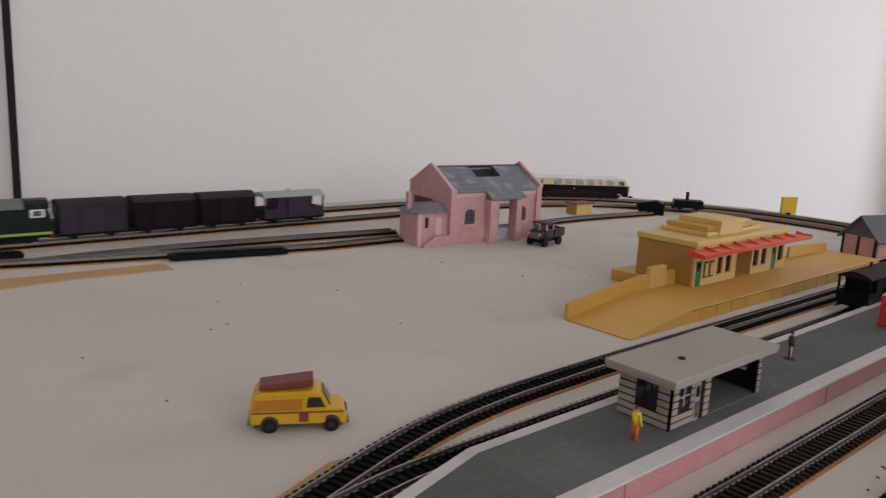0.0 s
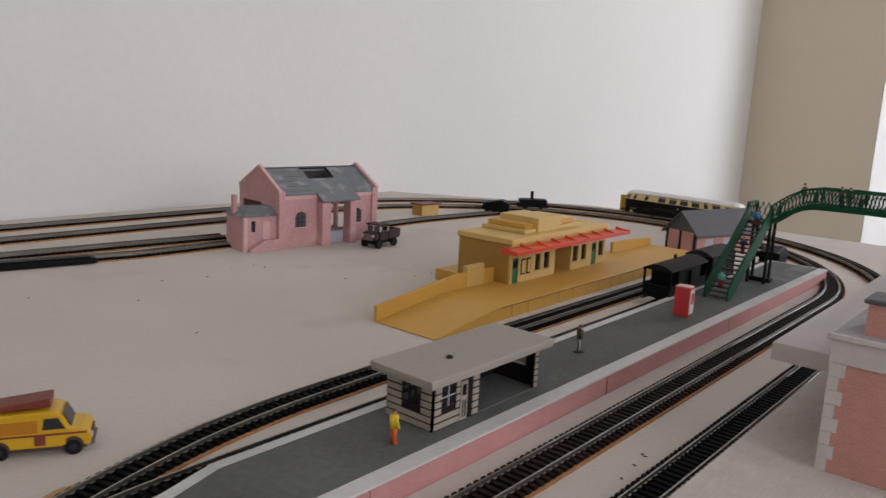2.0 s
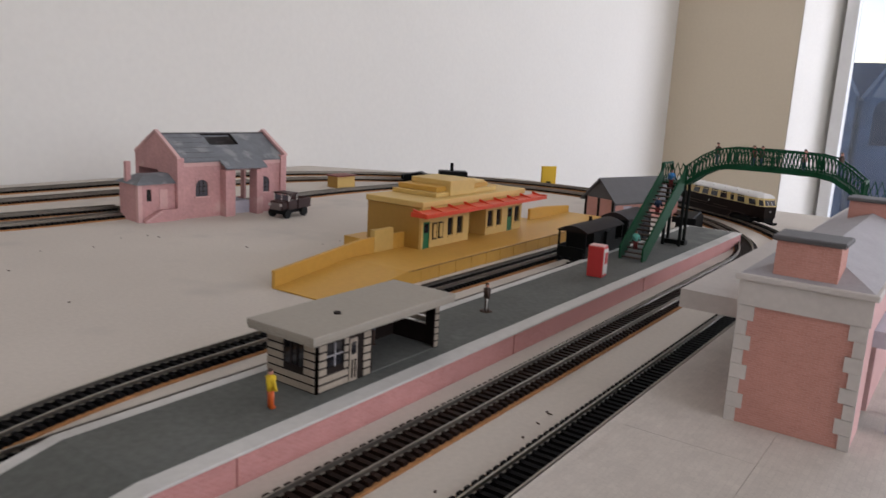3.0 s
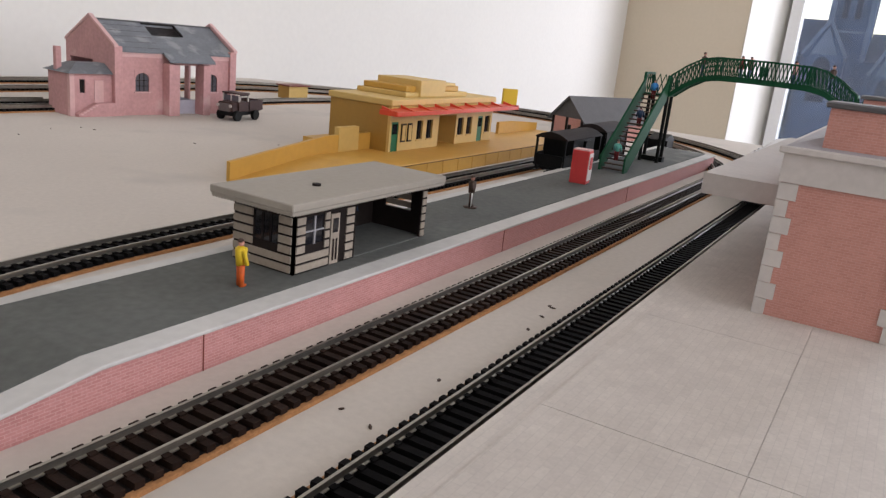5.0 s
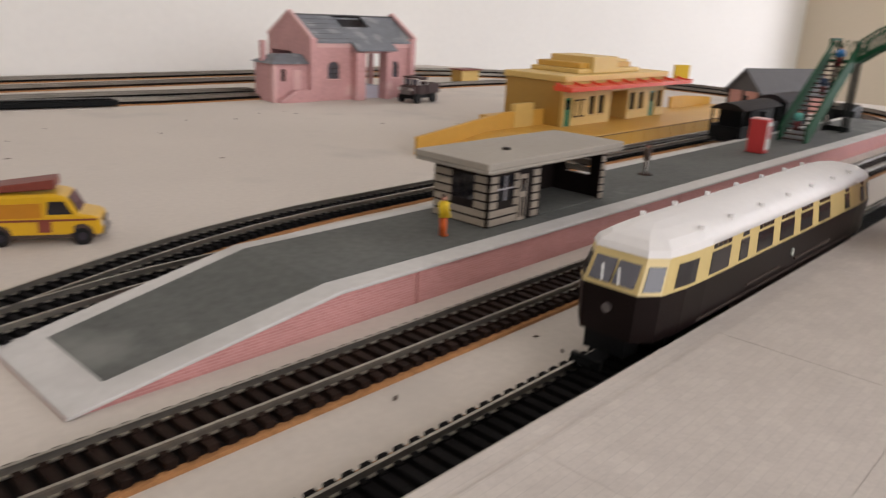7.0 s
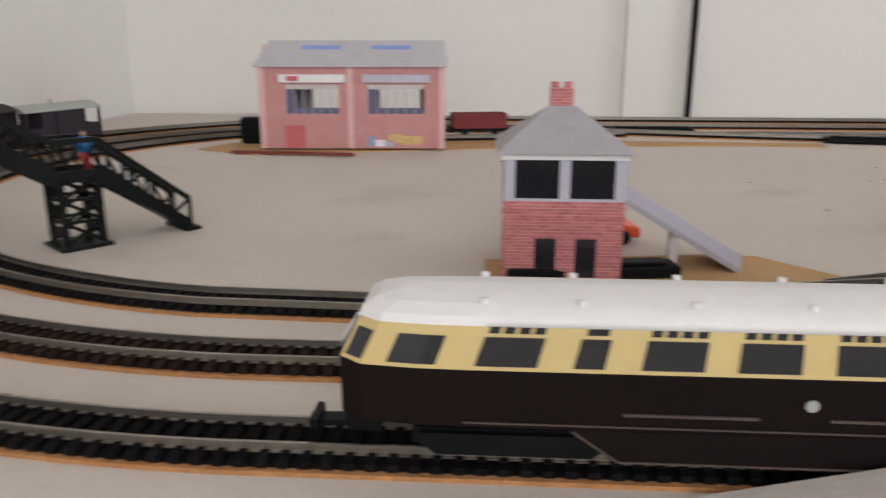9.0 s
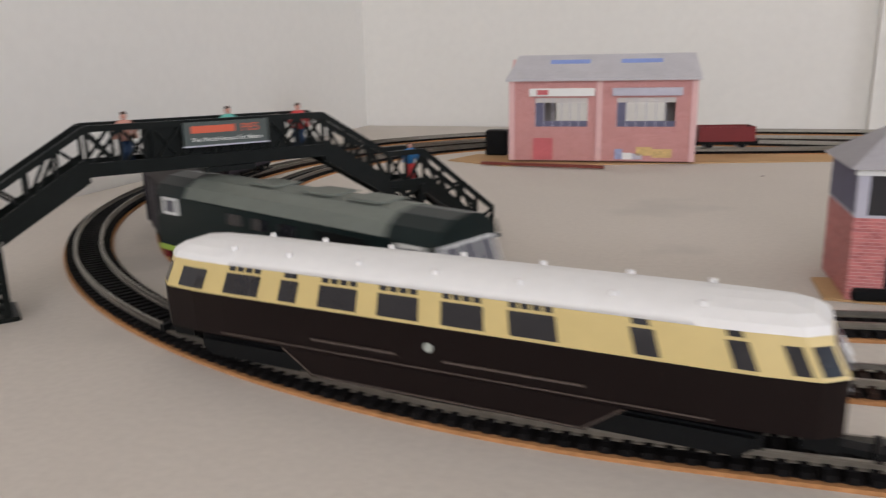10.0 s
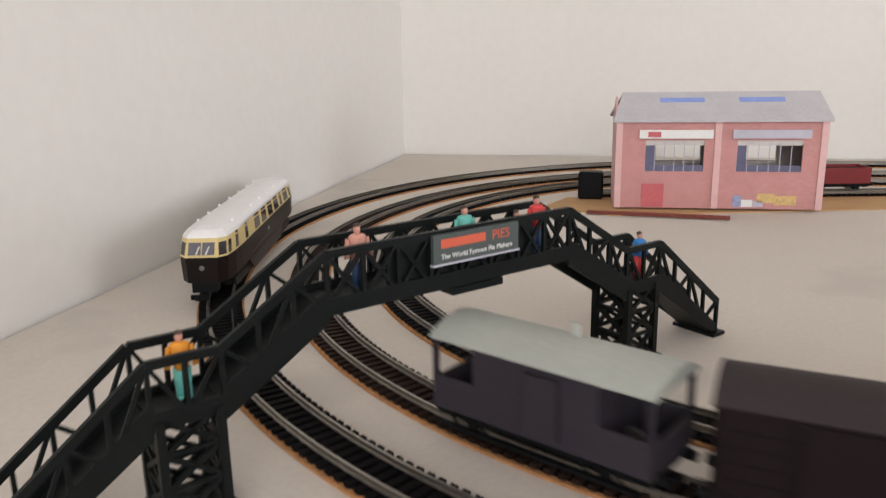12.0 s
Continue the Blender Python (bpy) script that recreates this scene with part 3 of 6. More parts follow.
def shelter():
    s = thing("waiting_shelter", "small weatherboarded waiting shelter with a flat grey roof", "shelter", (0.27, 1.09, HP + 0.004))
    W, Dp, H = 1.03, 0.35, 0.29
    part("floor", box(0.005, W, 0, Dp, 0, 0.006), "asphalt", s)
    # west end
    part("end_wall", wall_holes(0, Dp, 0, H, [(0.09, 0.23, 0.12, 0.245)], 0.0, 0.012, "x"), "wood_dark", s)
    part("end_wall", wall_holes(0, Dp, 0, H, [(0.09, 0.26, 0.12, 0.22)], W - 0.012, W, "x"), "wood_dark", s)
    part("back_wall", wall_holes(0, W, 0, H, [(0.62, 0.78, 0.16, 0.235)], Dp - 0.012, Dp, "y"), "wood_dark", s)
    part("front_wall", wall_holes(0.0, 0.42, 0, H, [(0.07, 0.19, 0.12, 0.245), (0.235, 0.30, 0.0, 0.24)], 0, 0.012, "y"), "wood_dark", s)
    part("front_wall", box(W - 0.05, W, 0, 0.012, 0, H), "wood_dark", s)
    part("partition", box(0.415, 0.427, 0.012, Dp - 0.012, 0, H), "wood_dark", s)
    # weatherboards
    for i in range(7):
        z = 0.008 + i * 0.042
        if z < 0.09 or z > 0.24:
            part("weatherboard", box(-0.006, -0.0005, 0.012, Dp, z, z + 0.031), "wood_grey", s)
            part("weatherboard", box(0.012, 0.225, -0.006, -0.0005, z, z + 0.031), "wood_grey", s)
        else:
            for a, b in ((0.012, 0.085), (0.235, Dp)):
                part("weatherboard", box(-0.006, -0.0005, a, b, z, z + 0.031), "wood_grey", s)
            for a, b in ((0.012, 0.065), (0.195, 0.225)):
                part("weatherboard", box(a, b, -0.006, -0.0005, z, z + 0.031), "wood_grey", s)
        part("weatherboard", box(0.345, 0.40, -0.006, -0.0005, z, z + 0.031), "wood_grey", s)
        part("weatherboard", box(W - 0.045, W - 0.01, -0.006, -0.0005, z, z + 0.031), "wood_grey", s)
        part("weatherboard", box(W + 0.0005, W + 0.006, 0.012, Dp, z, z + 0.031), "wood_grey", s)
    # door
    d = part("door", box(0.238, 0.297, -0.003, 0.008, 0.002, 0.235), "wood_grey", s, "weathered plank door")
    part("door_panel", box(0.252, 0.262, -0.006, -0.0035, 0.02, 0.12), "wood_dark", d)
    part("door_panel", box(0.274, 0.284, -0.006, -0.0035, 0.02, 0.12), "wood_dark", d)
    part("door_window", box(0.25, 0.285, -0.006, -0.0035, 0.15, 0.215), "window", d)
    # windows
    for face in ("front", "end"):
        w = part("window", box(0.07, 0.19, 0.004, 0.008, 0.12, 0.245) if face == "front" else box(0.004, 0.008, 0.09, 0.23, 0.12, 0.245), "window", s)
        for a in (0.33, 0.66) if face == "end" else (0.5,):
            if face == "front":
                part("glazing_bar", bar((0.07 + 0.12 * a, 0.001, 0.12), (0.07 + 0.12 * a, 0.001, 0.245), 0.007), "slate_pale", w)
                part("glazing_bar", bar((0.07, 0.001, 0.18), (0.19, 0.001, 0.18), 0.006), "slate_pale", w)
            else:
                part("glazing_bar", bar((0.001, 0.09 + 0.14 * a, 0.12), (0.001, 0.09 + 0.14 * a, 0.245), 0.006), "wood_dark", w)
    # flat roof with a scalloped fascia
    part("roof", box(-0.10, W + 0.05, -0.075, Dp + 0.05, H + 0.012, H + 0.046), "roof_card", s, "flat grey card roof", bevel=0.004)
    def scallops(a0, a1, n):
        """The outline of a board with a toothed lower edge."""
        d = (a1 - a0) / n
        return [(a1, H + 0.012), (a0, H + 0.012)] + [(a0 + d * i / 2, H + (-0.006 if i % 2 else 0.002)) for i in range(2 * n + 1)]
    part("valance", prism(scallops(-0.095, W + 0.045, 70), -0.072, -0.066, "y"), "roof_card", s, "scalloped grey valance")
    part("valance", prism(scallops(-0.07, Dp + 0.04, 26), -0.097, -0.091, "x"), "roof_card", s, "scalloped grey valance")
    part("vent", cyl((0.28, 0.13, H + 0.05), 0.02, 0.012, "z"), "wood_dark", s, "small round roof vent")
    return s


def yellow_station():
    p = thing("yellow_platform", "mustard-yellow plastic platform with ramped ends and a rear wall", "platform")
    y0, y1 = 2.50, 3.21
    z = 0.13
    part("deck", prism([(1.9, 0.0), (1.9, 0.012), (2.8, z), (7.3, z), (7.3, 0.0)], y0, y1, "y"), "yellow", p, bevel=0.004)
    part("rear_deck", box(3.6, 6.3, y1, 3.98, 0.0, z - 0.003), "yellow", p)
    part("rear_wall", prism([(1.91, 0.0), (1.91, 0.15), (3.0, 0.28), (3.64, 0.28), (3.64, 0.0)], y1 - 0.02, y1 + 0.015, "y"), "yellow", p, "sloping yellow rear wall")
    part("wall_block", box(3.16, 3.44, y1 - 0.024, y1 + 0.03, 0.0, 0.345), "yellow_light", p)
    part("rear_wall", prism([(6.2, 0.0), (6.2, 0.27), (6.55, 0.27), (7.3, 0.22), (7.3, 0.0)], y1 - 0.02, y1 + 0.015, "y"), "yellow", p)
    part("shadow_line", box(2.82, 7.3, y0 - 0.004, y0 - 0.001, z - 0.013, z - 0.008), "tread", p)
    for i in range(16):
        part("pilaster", box(3.0 + i * 0.27, 3.016 + i * 0.27, y0 - 0.004, y0 - 0.001, 0.0, z - 0.016), "yellow", p)

    b = thing("yellow_station_building", "yellow plastic art-deco station with a stepped roof and a red awning", "station building", (3.62, 2.98, z))
    W, Dp, H = 1.97, 0.70, 0.415
    wins = [(0.45, 0.55), (0.62, 0.73), (1.22, 1.34), (1.41, 1.52), (1.81, 1.93)]
    holes = [(a, c, 0.09, 0.27) for a, c in wins] + [(0.03, 0.14, 0.0, 0.27), (1.65, 1.76, 0.0, 0.27), (0.84, 1.18, 0.0, 0.30)]
    part("front_wall", wall_holes(0, W, 0, H, holes, 0, 0.03, "y"), "yellow_light", b, "cream-yellow front with tall windows")
    # end walls and most recess walls take the darker yellow: shade put into colour
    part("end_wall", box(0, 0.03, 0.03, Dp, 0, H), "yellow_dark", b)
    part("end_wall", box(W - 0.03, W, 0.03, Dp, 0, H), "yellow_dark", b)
    part("back_wall", box(0.03, W - 0.03, Dp - 0.03, Dp, 0, H), "yellow", b)
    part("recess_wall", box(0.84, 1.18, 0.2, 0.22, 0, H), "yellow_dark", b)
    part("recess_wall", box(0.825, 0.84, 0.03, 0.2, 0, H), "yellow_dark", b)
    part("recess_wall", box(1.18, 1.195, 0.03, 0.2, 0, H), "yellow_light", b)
    for a, c in wins:
        w = part("window", box(a, c, 0.018, 0.026, 0.09, 0.27), "window", b)
        part("window_frame", box((a + c) / 2 - 0.004, (a + c) / 2 + 0.004, 0.010, 0.017, 0.09, 0.27), "wood_dark", w)
        part("window_sill", box(a - 0.008, c + 0.008, -0.012, 0.004, 0.078, 0.09), "yellow_light", w)
    for a, c in ((0.03, 0.14), (1.65, 1.76)):
        d = part("door", box(a, c, 0.006, 0.02, 0, 0.27), "green_door", b, "green panelled door")
        part("door_window", box(a + 0.02, c - 0.02, 0.002, 0.0055, 0.16, 0.25), "window", d)
    for a in (0.18, 0.285):
        q = part("poster_frame", box(a, a + 0.075, -0.008, -0.0005, 0.08, 0.25), "wood_dark", b)
        part("poster", box(a + 0.012, a + 0.063, -0.011, -0.0085, 0.095, 0.235), "yellow_light", q)
    part("roof", box(-0.02, W + 0.02, -0.02, Dp + 0.02, H, H + 0.06), "yellow_light", b, bevel=0.008)
    part("roof_step", box(0.36, 1.52, 0.10, Dp - 0.02, H + 0.0605, H + 0.105), "yellow_light", b, bevel=0.006)
    part("roof_step", box(0.42, 1.40, 0.14, Dp - 0.05, H + 0.1055, H + 0.16), "yellow", b, bevel=0.006)
    part("roof_tower", box(0.58, 1.04, 0.08, Dp - 0.10, H + 0.0608, H + 0.22), "yellow_light", b, "tall block over the entrance", bevel=0.006)
    part("roof_tower", box(1.0405, 1.3, 0.12, Dp - 0.12, H + 0.1605, H + 0.19), "yellow_light", b, bevel=0.006)
    part("roof_hatch", box(1.56, 1.80, 0.26, 0.46, H + 0.0605, H + 0.075), "yellow", b, bevel=0.004)
    xa, xb = -0.2, W + 0.22
    aw = part("awning", prism([(-0.20, H - 0.045), (-0.021, H - 0.03), (-0.021, H - 0.018), (-0.20, H - 0.033)], xa, xb, "x"), "red", b, "bright red platform awning")
    part("awning_edge", box(xa, xb, -0.209, -0.2005, H - 0.06, H - 0.022), "red", aw)
    for x in (xa - 0.0085, xb + 0.0005):
        part("awning_edge", box(x, x + 0.008, -0.205, -0.021, H - 0.06, H - 0.015), "red", aw)
    for i in range(9):
        x = xa + 0.02 + i * (xb - xa - 0.054) / 8
        part("awning_rib", prism([(-0.198, H - 0.032), (-0.021, H - 0.017), (-0.021, H + 0.012)], x, x + 0.014, "x"), "red", aw)


def goods_shed():
    """The pink shed: x along its ridge, y from its front."""
    g = thing("goods_shed", "pink brick goods shed with a grey slate roof and open skylight", "goods shed", (3.24, 6.33, 0), -5)
    L, Dp, He, Hr, t = 1.60, 0.98, 0.68, 0.97, 0.03
    part("front_wall", wall_holes(0.09, L - 0.09, 0, He, [(0.26, 0.43, 0.26, 0.47), (0.74, 1.06, 0, 0.56), (1.18, 1.35, 0.26, 0.47)], 0.03, 0.06, "y"), "pink_wall", g, "pink brick front with arched windows")
    part("back_wall", wall_holes(0.03, L - 0.03, 0, He, [(0.95, 1.565, 0.06, 0.62)], Dp - 0.03, Dp, "y"), "pink_wall", g)
    for x0, x1 in ((0, 0.03), (L - 0.03, L)):
        bm = bmesh.new()
        yo = [(0, 0), (0, He + 0.05), (Dp / 2, Hr + 0.045), (Dp, He + 0.05), (Dp, 0), (Dp - 0.08, 0), (Dp - 0.08, 0.56), (Dp - 0.55, 0.56), (Dp - 0.55, 0)]
        add_prism(bm, yo, x0, x1, "x")
        part("gable_wall", bm, "pink_wall", g)
        part("gable_coping", prism([(-0.01, He + 0.05), (Dp / 2, Hr + 0.05), (Dp + 0.01, He + 0.05), (Dp + 0.01, He + 0.075), (Dp / 2, Hr + 0.075), (-0.01, He + 0.075)], x0 - 0.008, x1 + 0.008, "x"), "pink_pale", g)
    # buttresses at the corners and beside the doorway
    for a, b in ((-0.002, 0.09), (L - 0.09, L + 0.002)):
        part("buttress", box(a, b, -0.005, 0.05, 0, He + 0.06), "pink_wall", g, bevel=0.004)
    for a, b in ((0.60, 0.74), (1.06, 1.16)):
        part("porch_wall", box(a, b, -0.10, 0.03, 0, 0.58), "pink_wall", g, bevel=0.004)
    part("cornice", box(0.09, 0.60, 0.02, 0.032, He - 0.05, He), "pink_pale", g)
    part("cornice", box(1.16, L - 0.09, 0.02, 0.032, He - 0.05, He), "pink_pale", g)
    # arched windows
    for a, b in ((0.26, 0.43), (1.18, 1.35)):
        w = part("window", box(a, b, 0.045, 0.052, 0.26, 0.47), "window_lit", g, "arched window with dark glazing")
        m = (a + b) / 2
        arch = [(b + 0.012, 0.43)] + [(m + (b - a) / 2 * math.cos(radians(q)), 0.395 + 0.07 * math.sin(radians(q))) for q in range(0, 181, 20)] + [(a - 0.012, 0.43), (a - 0.012, 0.5), (b + 0.012, 0.5)]
        part("window_arch", prism(arch, 0.026, 0.045, "y"), "pink_wall", w)
        part("window_sill", box(a - 0.015, b + 0.015, 0.015, 0.045, 0.245, 0.26), "pink_pale", w)
        for q in (0.33, 0.66):
            part("glazing_bar", bar((a + (b - a) * q, 0.042, 0.26), (a + (b - a) * q, 0.042, 0.46), 0.006), "wood_dark", w)
        for zz in (0.32, 0.38):
            part("glazing_bar", bar((a, 0.042, zz), (b, 0.042, zz), 0.006), "wood_dark", w)
    # loading doorway: a lit opening with a platform inside
    part("loading_deck", box(0.74, 1.06, 0.06, 0.35, 0, 0.16), "lilac", g)
    part("door_leaf", box(0.755, 0.82, 0.06, 0.075, 0.16, 0.55), "lilac", g)
    # roof of two slopes, the front one with a hole
    rise = (Hr - He) / (Dp / 2)
    def slope(x0, x1, y0, y1, front, name="roof_slope"):
        zz = lambda y: He + rise * (y if front else Dp - y)
        part(name, prism([(y0, zz(y0)), (y1, zz(y1)), (y1, zz(y1) + 0.022), (y0, zz(y0) + 0.022)], x0, x1, "x"), "slate", g)
    ridge = Dp / 2
    slope(0.03, 0.60, 0.0, ridge, True)
    slope(1.16, L - 0.03, 0.0, ridge, True)
    slope(0.60, 1.16, 0.0, 0.27, True)
    slope(0.60, 0.62, 0.27, 0.45, True)
    slope(1.02, 1.16, 0.27, 0.45, True)
    slope(0.60, 1.16, 0.45, ridge, True)
    slope(0.03, L - 0.03, ridge, Dp + 0.02, False)
    part("porch_roof", prism([(-0.13, He - 0.085), (0.0, He - 0.003), (0.0, He + 0.022), (-0.13, He - 0.065)], 0.585, 1.2, "x"), "slate", g)
    for i in range(5):
        zz = He + rise * (0.05 + i * 0.09) + 0.0225
        part("slate_course", bar((0.04, 0.05 + i * 0.09, zz), (0.59, 0.05 + i * 0.09, zz), 0.008, 0.003), "slate_dark", g)
    part("ridge", bar((0.03, ridge, Hr + 0.022), (L - 0.03, ridge, Hr + 0.022), 0.03, 0.02), "slate_dark", g)
    part("skylight_frame", bar((0.60, 0.455, He + rise * 0.455 + 0.03), (1.02, 0.455, He + rise * 0.455 + 0.03), 0.02, 0.02), "dark", g)
    part("skylight_frame", bar((1.02, 0.27, He + rise * 0.27 + 0.03), (1.02, 0.455, He + rise * 0.455 + 0.03), 0.02, 0.02), "dark", g)
    # office at the west end
    o = part("office", wall_holes(-0.46, 0.0, 0, 0.44, [(-0.36, -0.30, 0.24, 0.38)], 0.06, 0.085, "y"), "pink_wall", g, "small lean-to office with a hipped slate roof")
    part("office_wall", box(-0.46, -0.435, 0.085, 0.50, 0, 0.44), "pink_wall", o)
    part("office_window", box(-0.36, -0.30, 0.075, 0.083, 0.24, 0.38), "window", o)
    part("office_door", box(-0.2, -0.1, 0.052, 0.06, 0.14, 0.37), "pink_pale", o)
    part("office_corner", box(-0.47, -0.42, 0.05, 0.1, 0, 0.45), "pink_pale", o)
    bm = bmesh.new()
    v = [bm.verts.new(q) for q in ((-0.5, 0.02, 0.44), (0.0, 0.02, 0.44), (0.0, 0.54, 0.44), (-0.5, 0.54, 0.44), (-0.32, 0.2, 0.54), (0.0, 0.2, 0.54), (0.0, 0.36, 0.54), (-0.32, 0.36, 0.54))]
    for q in ((0, 3, 2, 1), (0, 1, 5, 4), (2, 3, 7, 6), (3, 0, 4, 7), (4, 5, 6, 7), (1, 2, 6, 5)):
        bm.faces.new([v[i] for i in q])
    part("office_roof", bm, "slate", o)
    part("chimney", box(-0.475, -0.415, 0.3, 0.36, 0.44, 0.69), "pink_wall", o, bevel=0.006)
    part("steps_wall", prism([(-0.42, 0), (-0.42, 0.03), (-0.22, 0.14), (0.0, 0.14), (0.0, 0)], -0.02, 0.05, "y"), "pink_wall", o)
    for i in range(6):
        part("step", box(-0.40 + i * 0.032, -0.37 + i * 0.032, -0.028, -0.0205, 0.02 + i * 0.018, 0.036 + i * 0.018), "pink_pale", o)


def brick_shed():
    """The engine shed beyond the station, at the end of the bay."""
    g = thing("engine_shed", "small brick shed with a grey slate pitched roof and timber frame", "shed", (7.86, 2.76, 0), -18)
    L, Dp, He, Hr = 1.45, 0.55, 0.29, 0.56
    part("gable_wall", prism([(0, 0), (0, He), (Dp / 2, Hr), (Dp, He), (Dp, 0)], 0, 0.03, "x"), "slate_dark", g)
    part("gable_wall", prism([(0, 0), (0, He), (Dp / 2, Hr), (Dp, He), (Dp, 0)], L - 0.03, L, "x"), "salmon", g)
    part("brick_panel", box(-0.006, -0.0005, 0.05, 0.26, 0, He), "salmon", g)
    part("brick_panel", box(-0.006, -0.0005, 0.30, 0.51, 0, He), "salmon", g)
    part("front_wall", wall_holes(0.03, L - 0.03, 0, He, [(0.2, 0.4, 0.06, 0.2), (0.6, 0.8, 0.06, 0.2)], 0.0, 0.03, "y"), "salmon", g)
    part("back_wall", box(0.03, L - 0.03, Dp - 0.03, Dp, 0, He), "salmon", g)
    for a in (0.2, 0.6):
        part("window", box(a, a + 0.2, 0.012, 0.018, 0.06, 0.2), "lilac", g)
    for y0, y1 in ((-0.06, Dp / 2), (Dp + 0.06, Dp / 2)):
        rise = (Hr - He) / (Dp / 2)
        za = He - rise * 0.06
        part("roof_slope", prism([(y0, za), (y1, Hr), (y1, Hr + 0.025), (y0, za + 0.025)], -0.05, L + 0.05, "x"), "slate_dark", g, "grey slate-paper roof")
    for y in (0.0, Dp / 2, Dp - 0.03):
        part("post", box(-0.012, 0.0, y, y + 0.03, 0, He), "wood_dark", g)


def near_building():
    """The salmon-brick station building on the near platform."""
    g = thing("station_building", "salmon brick station building with pale quoins and a slate roof", "station building", (1.36, -1.13, HN + 0.004))
    L, Dp, H = 3.3, 0.54, 0.70
    part("end_wall", box(0, 0.03, 0, Dp, 0, H), "salmon", g, "salmon brick-paper end wall")
    part("front_wall", box(0.03, L, Dp - 0.03, Dp, 0, H), "salmon", g)
    part("rear_wall", wall_holes(0.03, L, 0, H, [(0.3, 0.6, 0, 0.45), (1.2, 1.5, 0.2, 0.45)], 0, 0.03, "y"), "pink_pale", g)
    part("end_wall", box(L - 0.03, L, 0.03, Dp - 0.03, 0, H), "salmon", g)
    part("frieze", box(-0.012, -0.0005, -0.01, Dp + 0.01, H - 0.12, H), "stone_paper", g, "plain stone frieze")
    for i in range(8):
        z = i * 0.0725
        w = 0.07 if i % 2 else 0.045
        part("quoin", box(-0.008, -0.0004, Dp - w, Dp + 0.004, z, z + 0.07), "stone_paper", g)
        part("quoin", box(-0.008, -0.0004, -0.004, w, z, z + 0.07), "stone_paper", g)
        part("quoin", box(-0.004, w + 0.02, Dp + 0.0004, Dp + 0.006, z, z + 0.07), "stone_paper", g)
    part("cornice", box(-0.03, L + 0.03, -0.03, Dp + 0.03, H, H + 0.03), "stone_paper", g, bevel=0.005)
    bm = bmesh.new()
    v = [bm.verts.new(q) for q in ((-0.01, -0.01, H + 0.03), (L, -0.01, H + 0.03), (L, Dp + 0.01, H + 0.03), (-0.01, Dp + 0.01, H + 0.03), (0.42, Dp / 2, H + 0.13), (L - 0.42, Dp / 2, H + 0.13))]
    for q in ((0, 3, 2, 1), (0, 1, 5, 4), (2, 3, 4, 5), (3, 0, 4), (1, 2, 5)):
        bm.faces.new([v[i] for i in q])
    part("roof", bm, "slate_pale", g, "pale slate-paper hipped roof")
    for x in (0.03, 2.2):
        c = part("chimney", box(x, x + 0.2, 0.15, 0.42, H + 0.03, H + 0.2), "salmon", g)
        part("chimney_cap", box(x - 0.02, x + 0.22, 0.13, 0.44, H + 0.2, H + 0.225), "slate_dark", c, bevel=0.006)
    # canopy over the platform
    cz = 0.42
    c = part("canopy", box(0.33, 3.2, Dp + 0.001, Dp + 0.37, cz + 0.08, cz + 0.1), "stone_paper", g, "pale boarded platform canopy")
    part("valance", box(0.33, 3.2, Dp + 0.37, Dp + 0.38, cz, cz + 0.1), "stone_paper", c)
    part("valance", box(0.32, 0.33, Dp + 0.007, Dp + 0.38, cz, cz + 0.1), "stone_paper", c)
    # rear awning with posts
    for x in (0.35, 0.62, 0.9):
        part("awning_post", bar((x, -0.12, 0), (x, -0.12, 0.42), 0.022), "lilac", g)
    part("rear_awning", box(0.3, 1.0, -0.16, -0.001, 0.42, 0.5), "lilac", g)


def lattice(bm, a, b, h, n, w):
    """A lattice panel between two points of its foot, h high."""
    a, b = Vector(a), Vector(b)
    up = Vector((0, 0, h))
    for i in range(n):
        p, q = a.lerp(b, i / n), a.lerp(b, (i + 1) / n)
        add_bar(bm, p, q + up, w)
        add_bar(bm, p + up, q, w)


def figure(label, at, rz, coat, legs, h=0.235, base=False):
    """A small painted figure in one mesh."""
    bm = bmesh.new()
    k = h / 0.235
    z0 = 0.006 if base else 0.0
    if base:
        add_cyl(bm, (0, 0, 0.003), 0.045, 0.006, "z", 12)
    ns = len(bm.faces)
    for sx in (-0.013, 0.015):
        add_cyl(bm, (sx * k, 0, z0 + 0.055 * k), 0.013 * k, 0.11 * k, "z", 8, 0.016 * k)
        add_ball(bm, (sx * k, -0.008 * k, z0 + 0.006), 0.012 * k, 0.02 * k, 0.007, 8)
    nl = len(bm.faces)
    add_cyl(bm, (0, 0, z0 + 0.148 * k), 0.024 * k, 0.085 * k, "z", 10, 0.031 * k)
    add_ball(bm, (0, 0, z0 + 0.19 * k), 0.034 * k, 0.02 * k, 0.012 * k, 8)
    for sx in (-1, 1):
        add_bar(bm, (sx * 0.034 * k, 0, z0 + 0.185 * k), (sx * 0.046 * k, -0.012 * k, z0 + 0.115 * k), 0.015 * k)
    nc = len(bm.faces)
    add_ball(bm, (0, 0, z0 + 0.217 * k), 0.014 * k, 0.016 * k, 0.019 * k, 8)
    nh = len(bm.faces)
    add_ball(bm, (0, 0.003 * k, z0 + 0.228 * k), 0.015 * k, 0.016 * k, 0.012 * k, 8)
    bm.faces.ensure_lookup_table()
    for i, fc in enumerate(bm.faces):
        fc.material_index = 0 if i < ns else 1 if i < nl else 2 if i < nc else 3 if i < nh else 4
    ob = part("figure", bm, ["white", legs, coat, "skin", "brown_coat"], at=at, rot=(0, 0, rz), smooth=True)
    return tagged(ob, label, "figurine", "little painted figures")


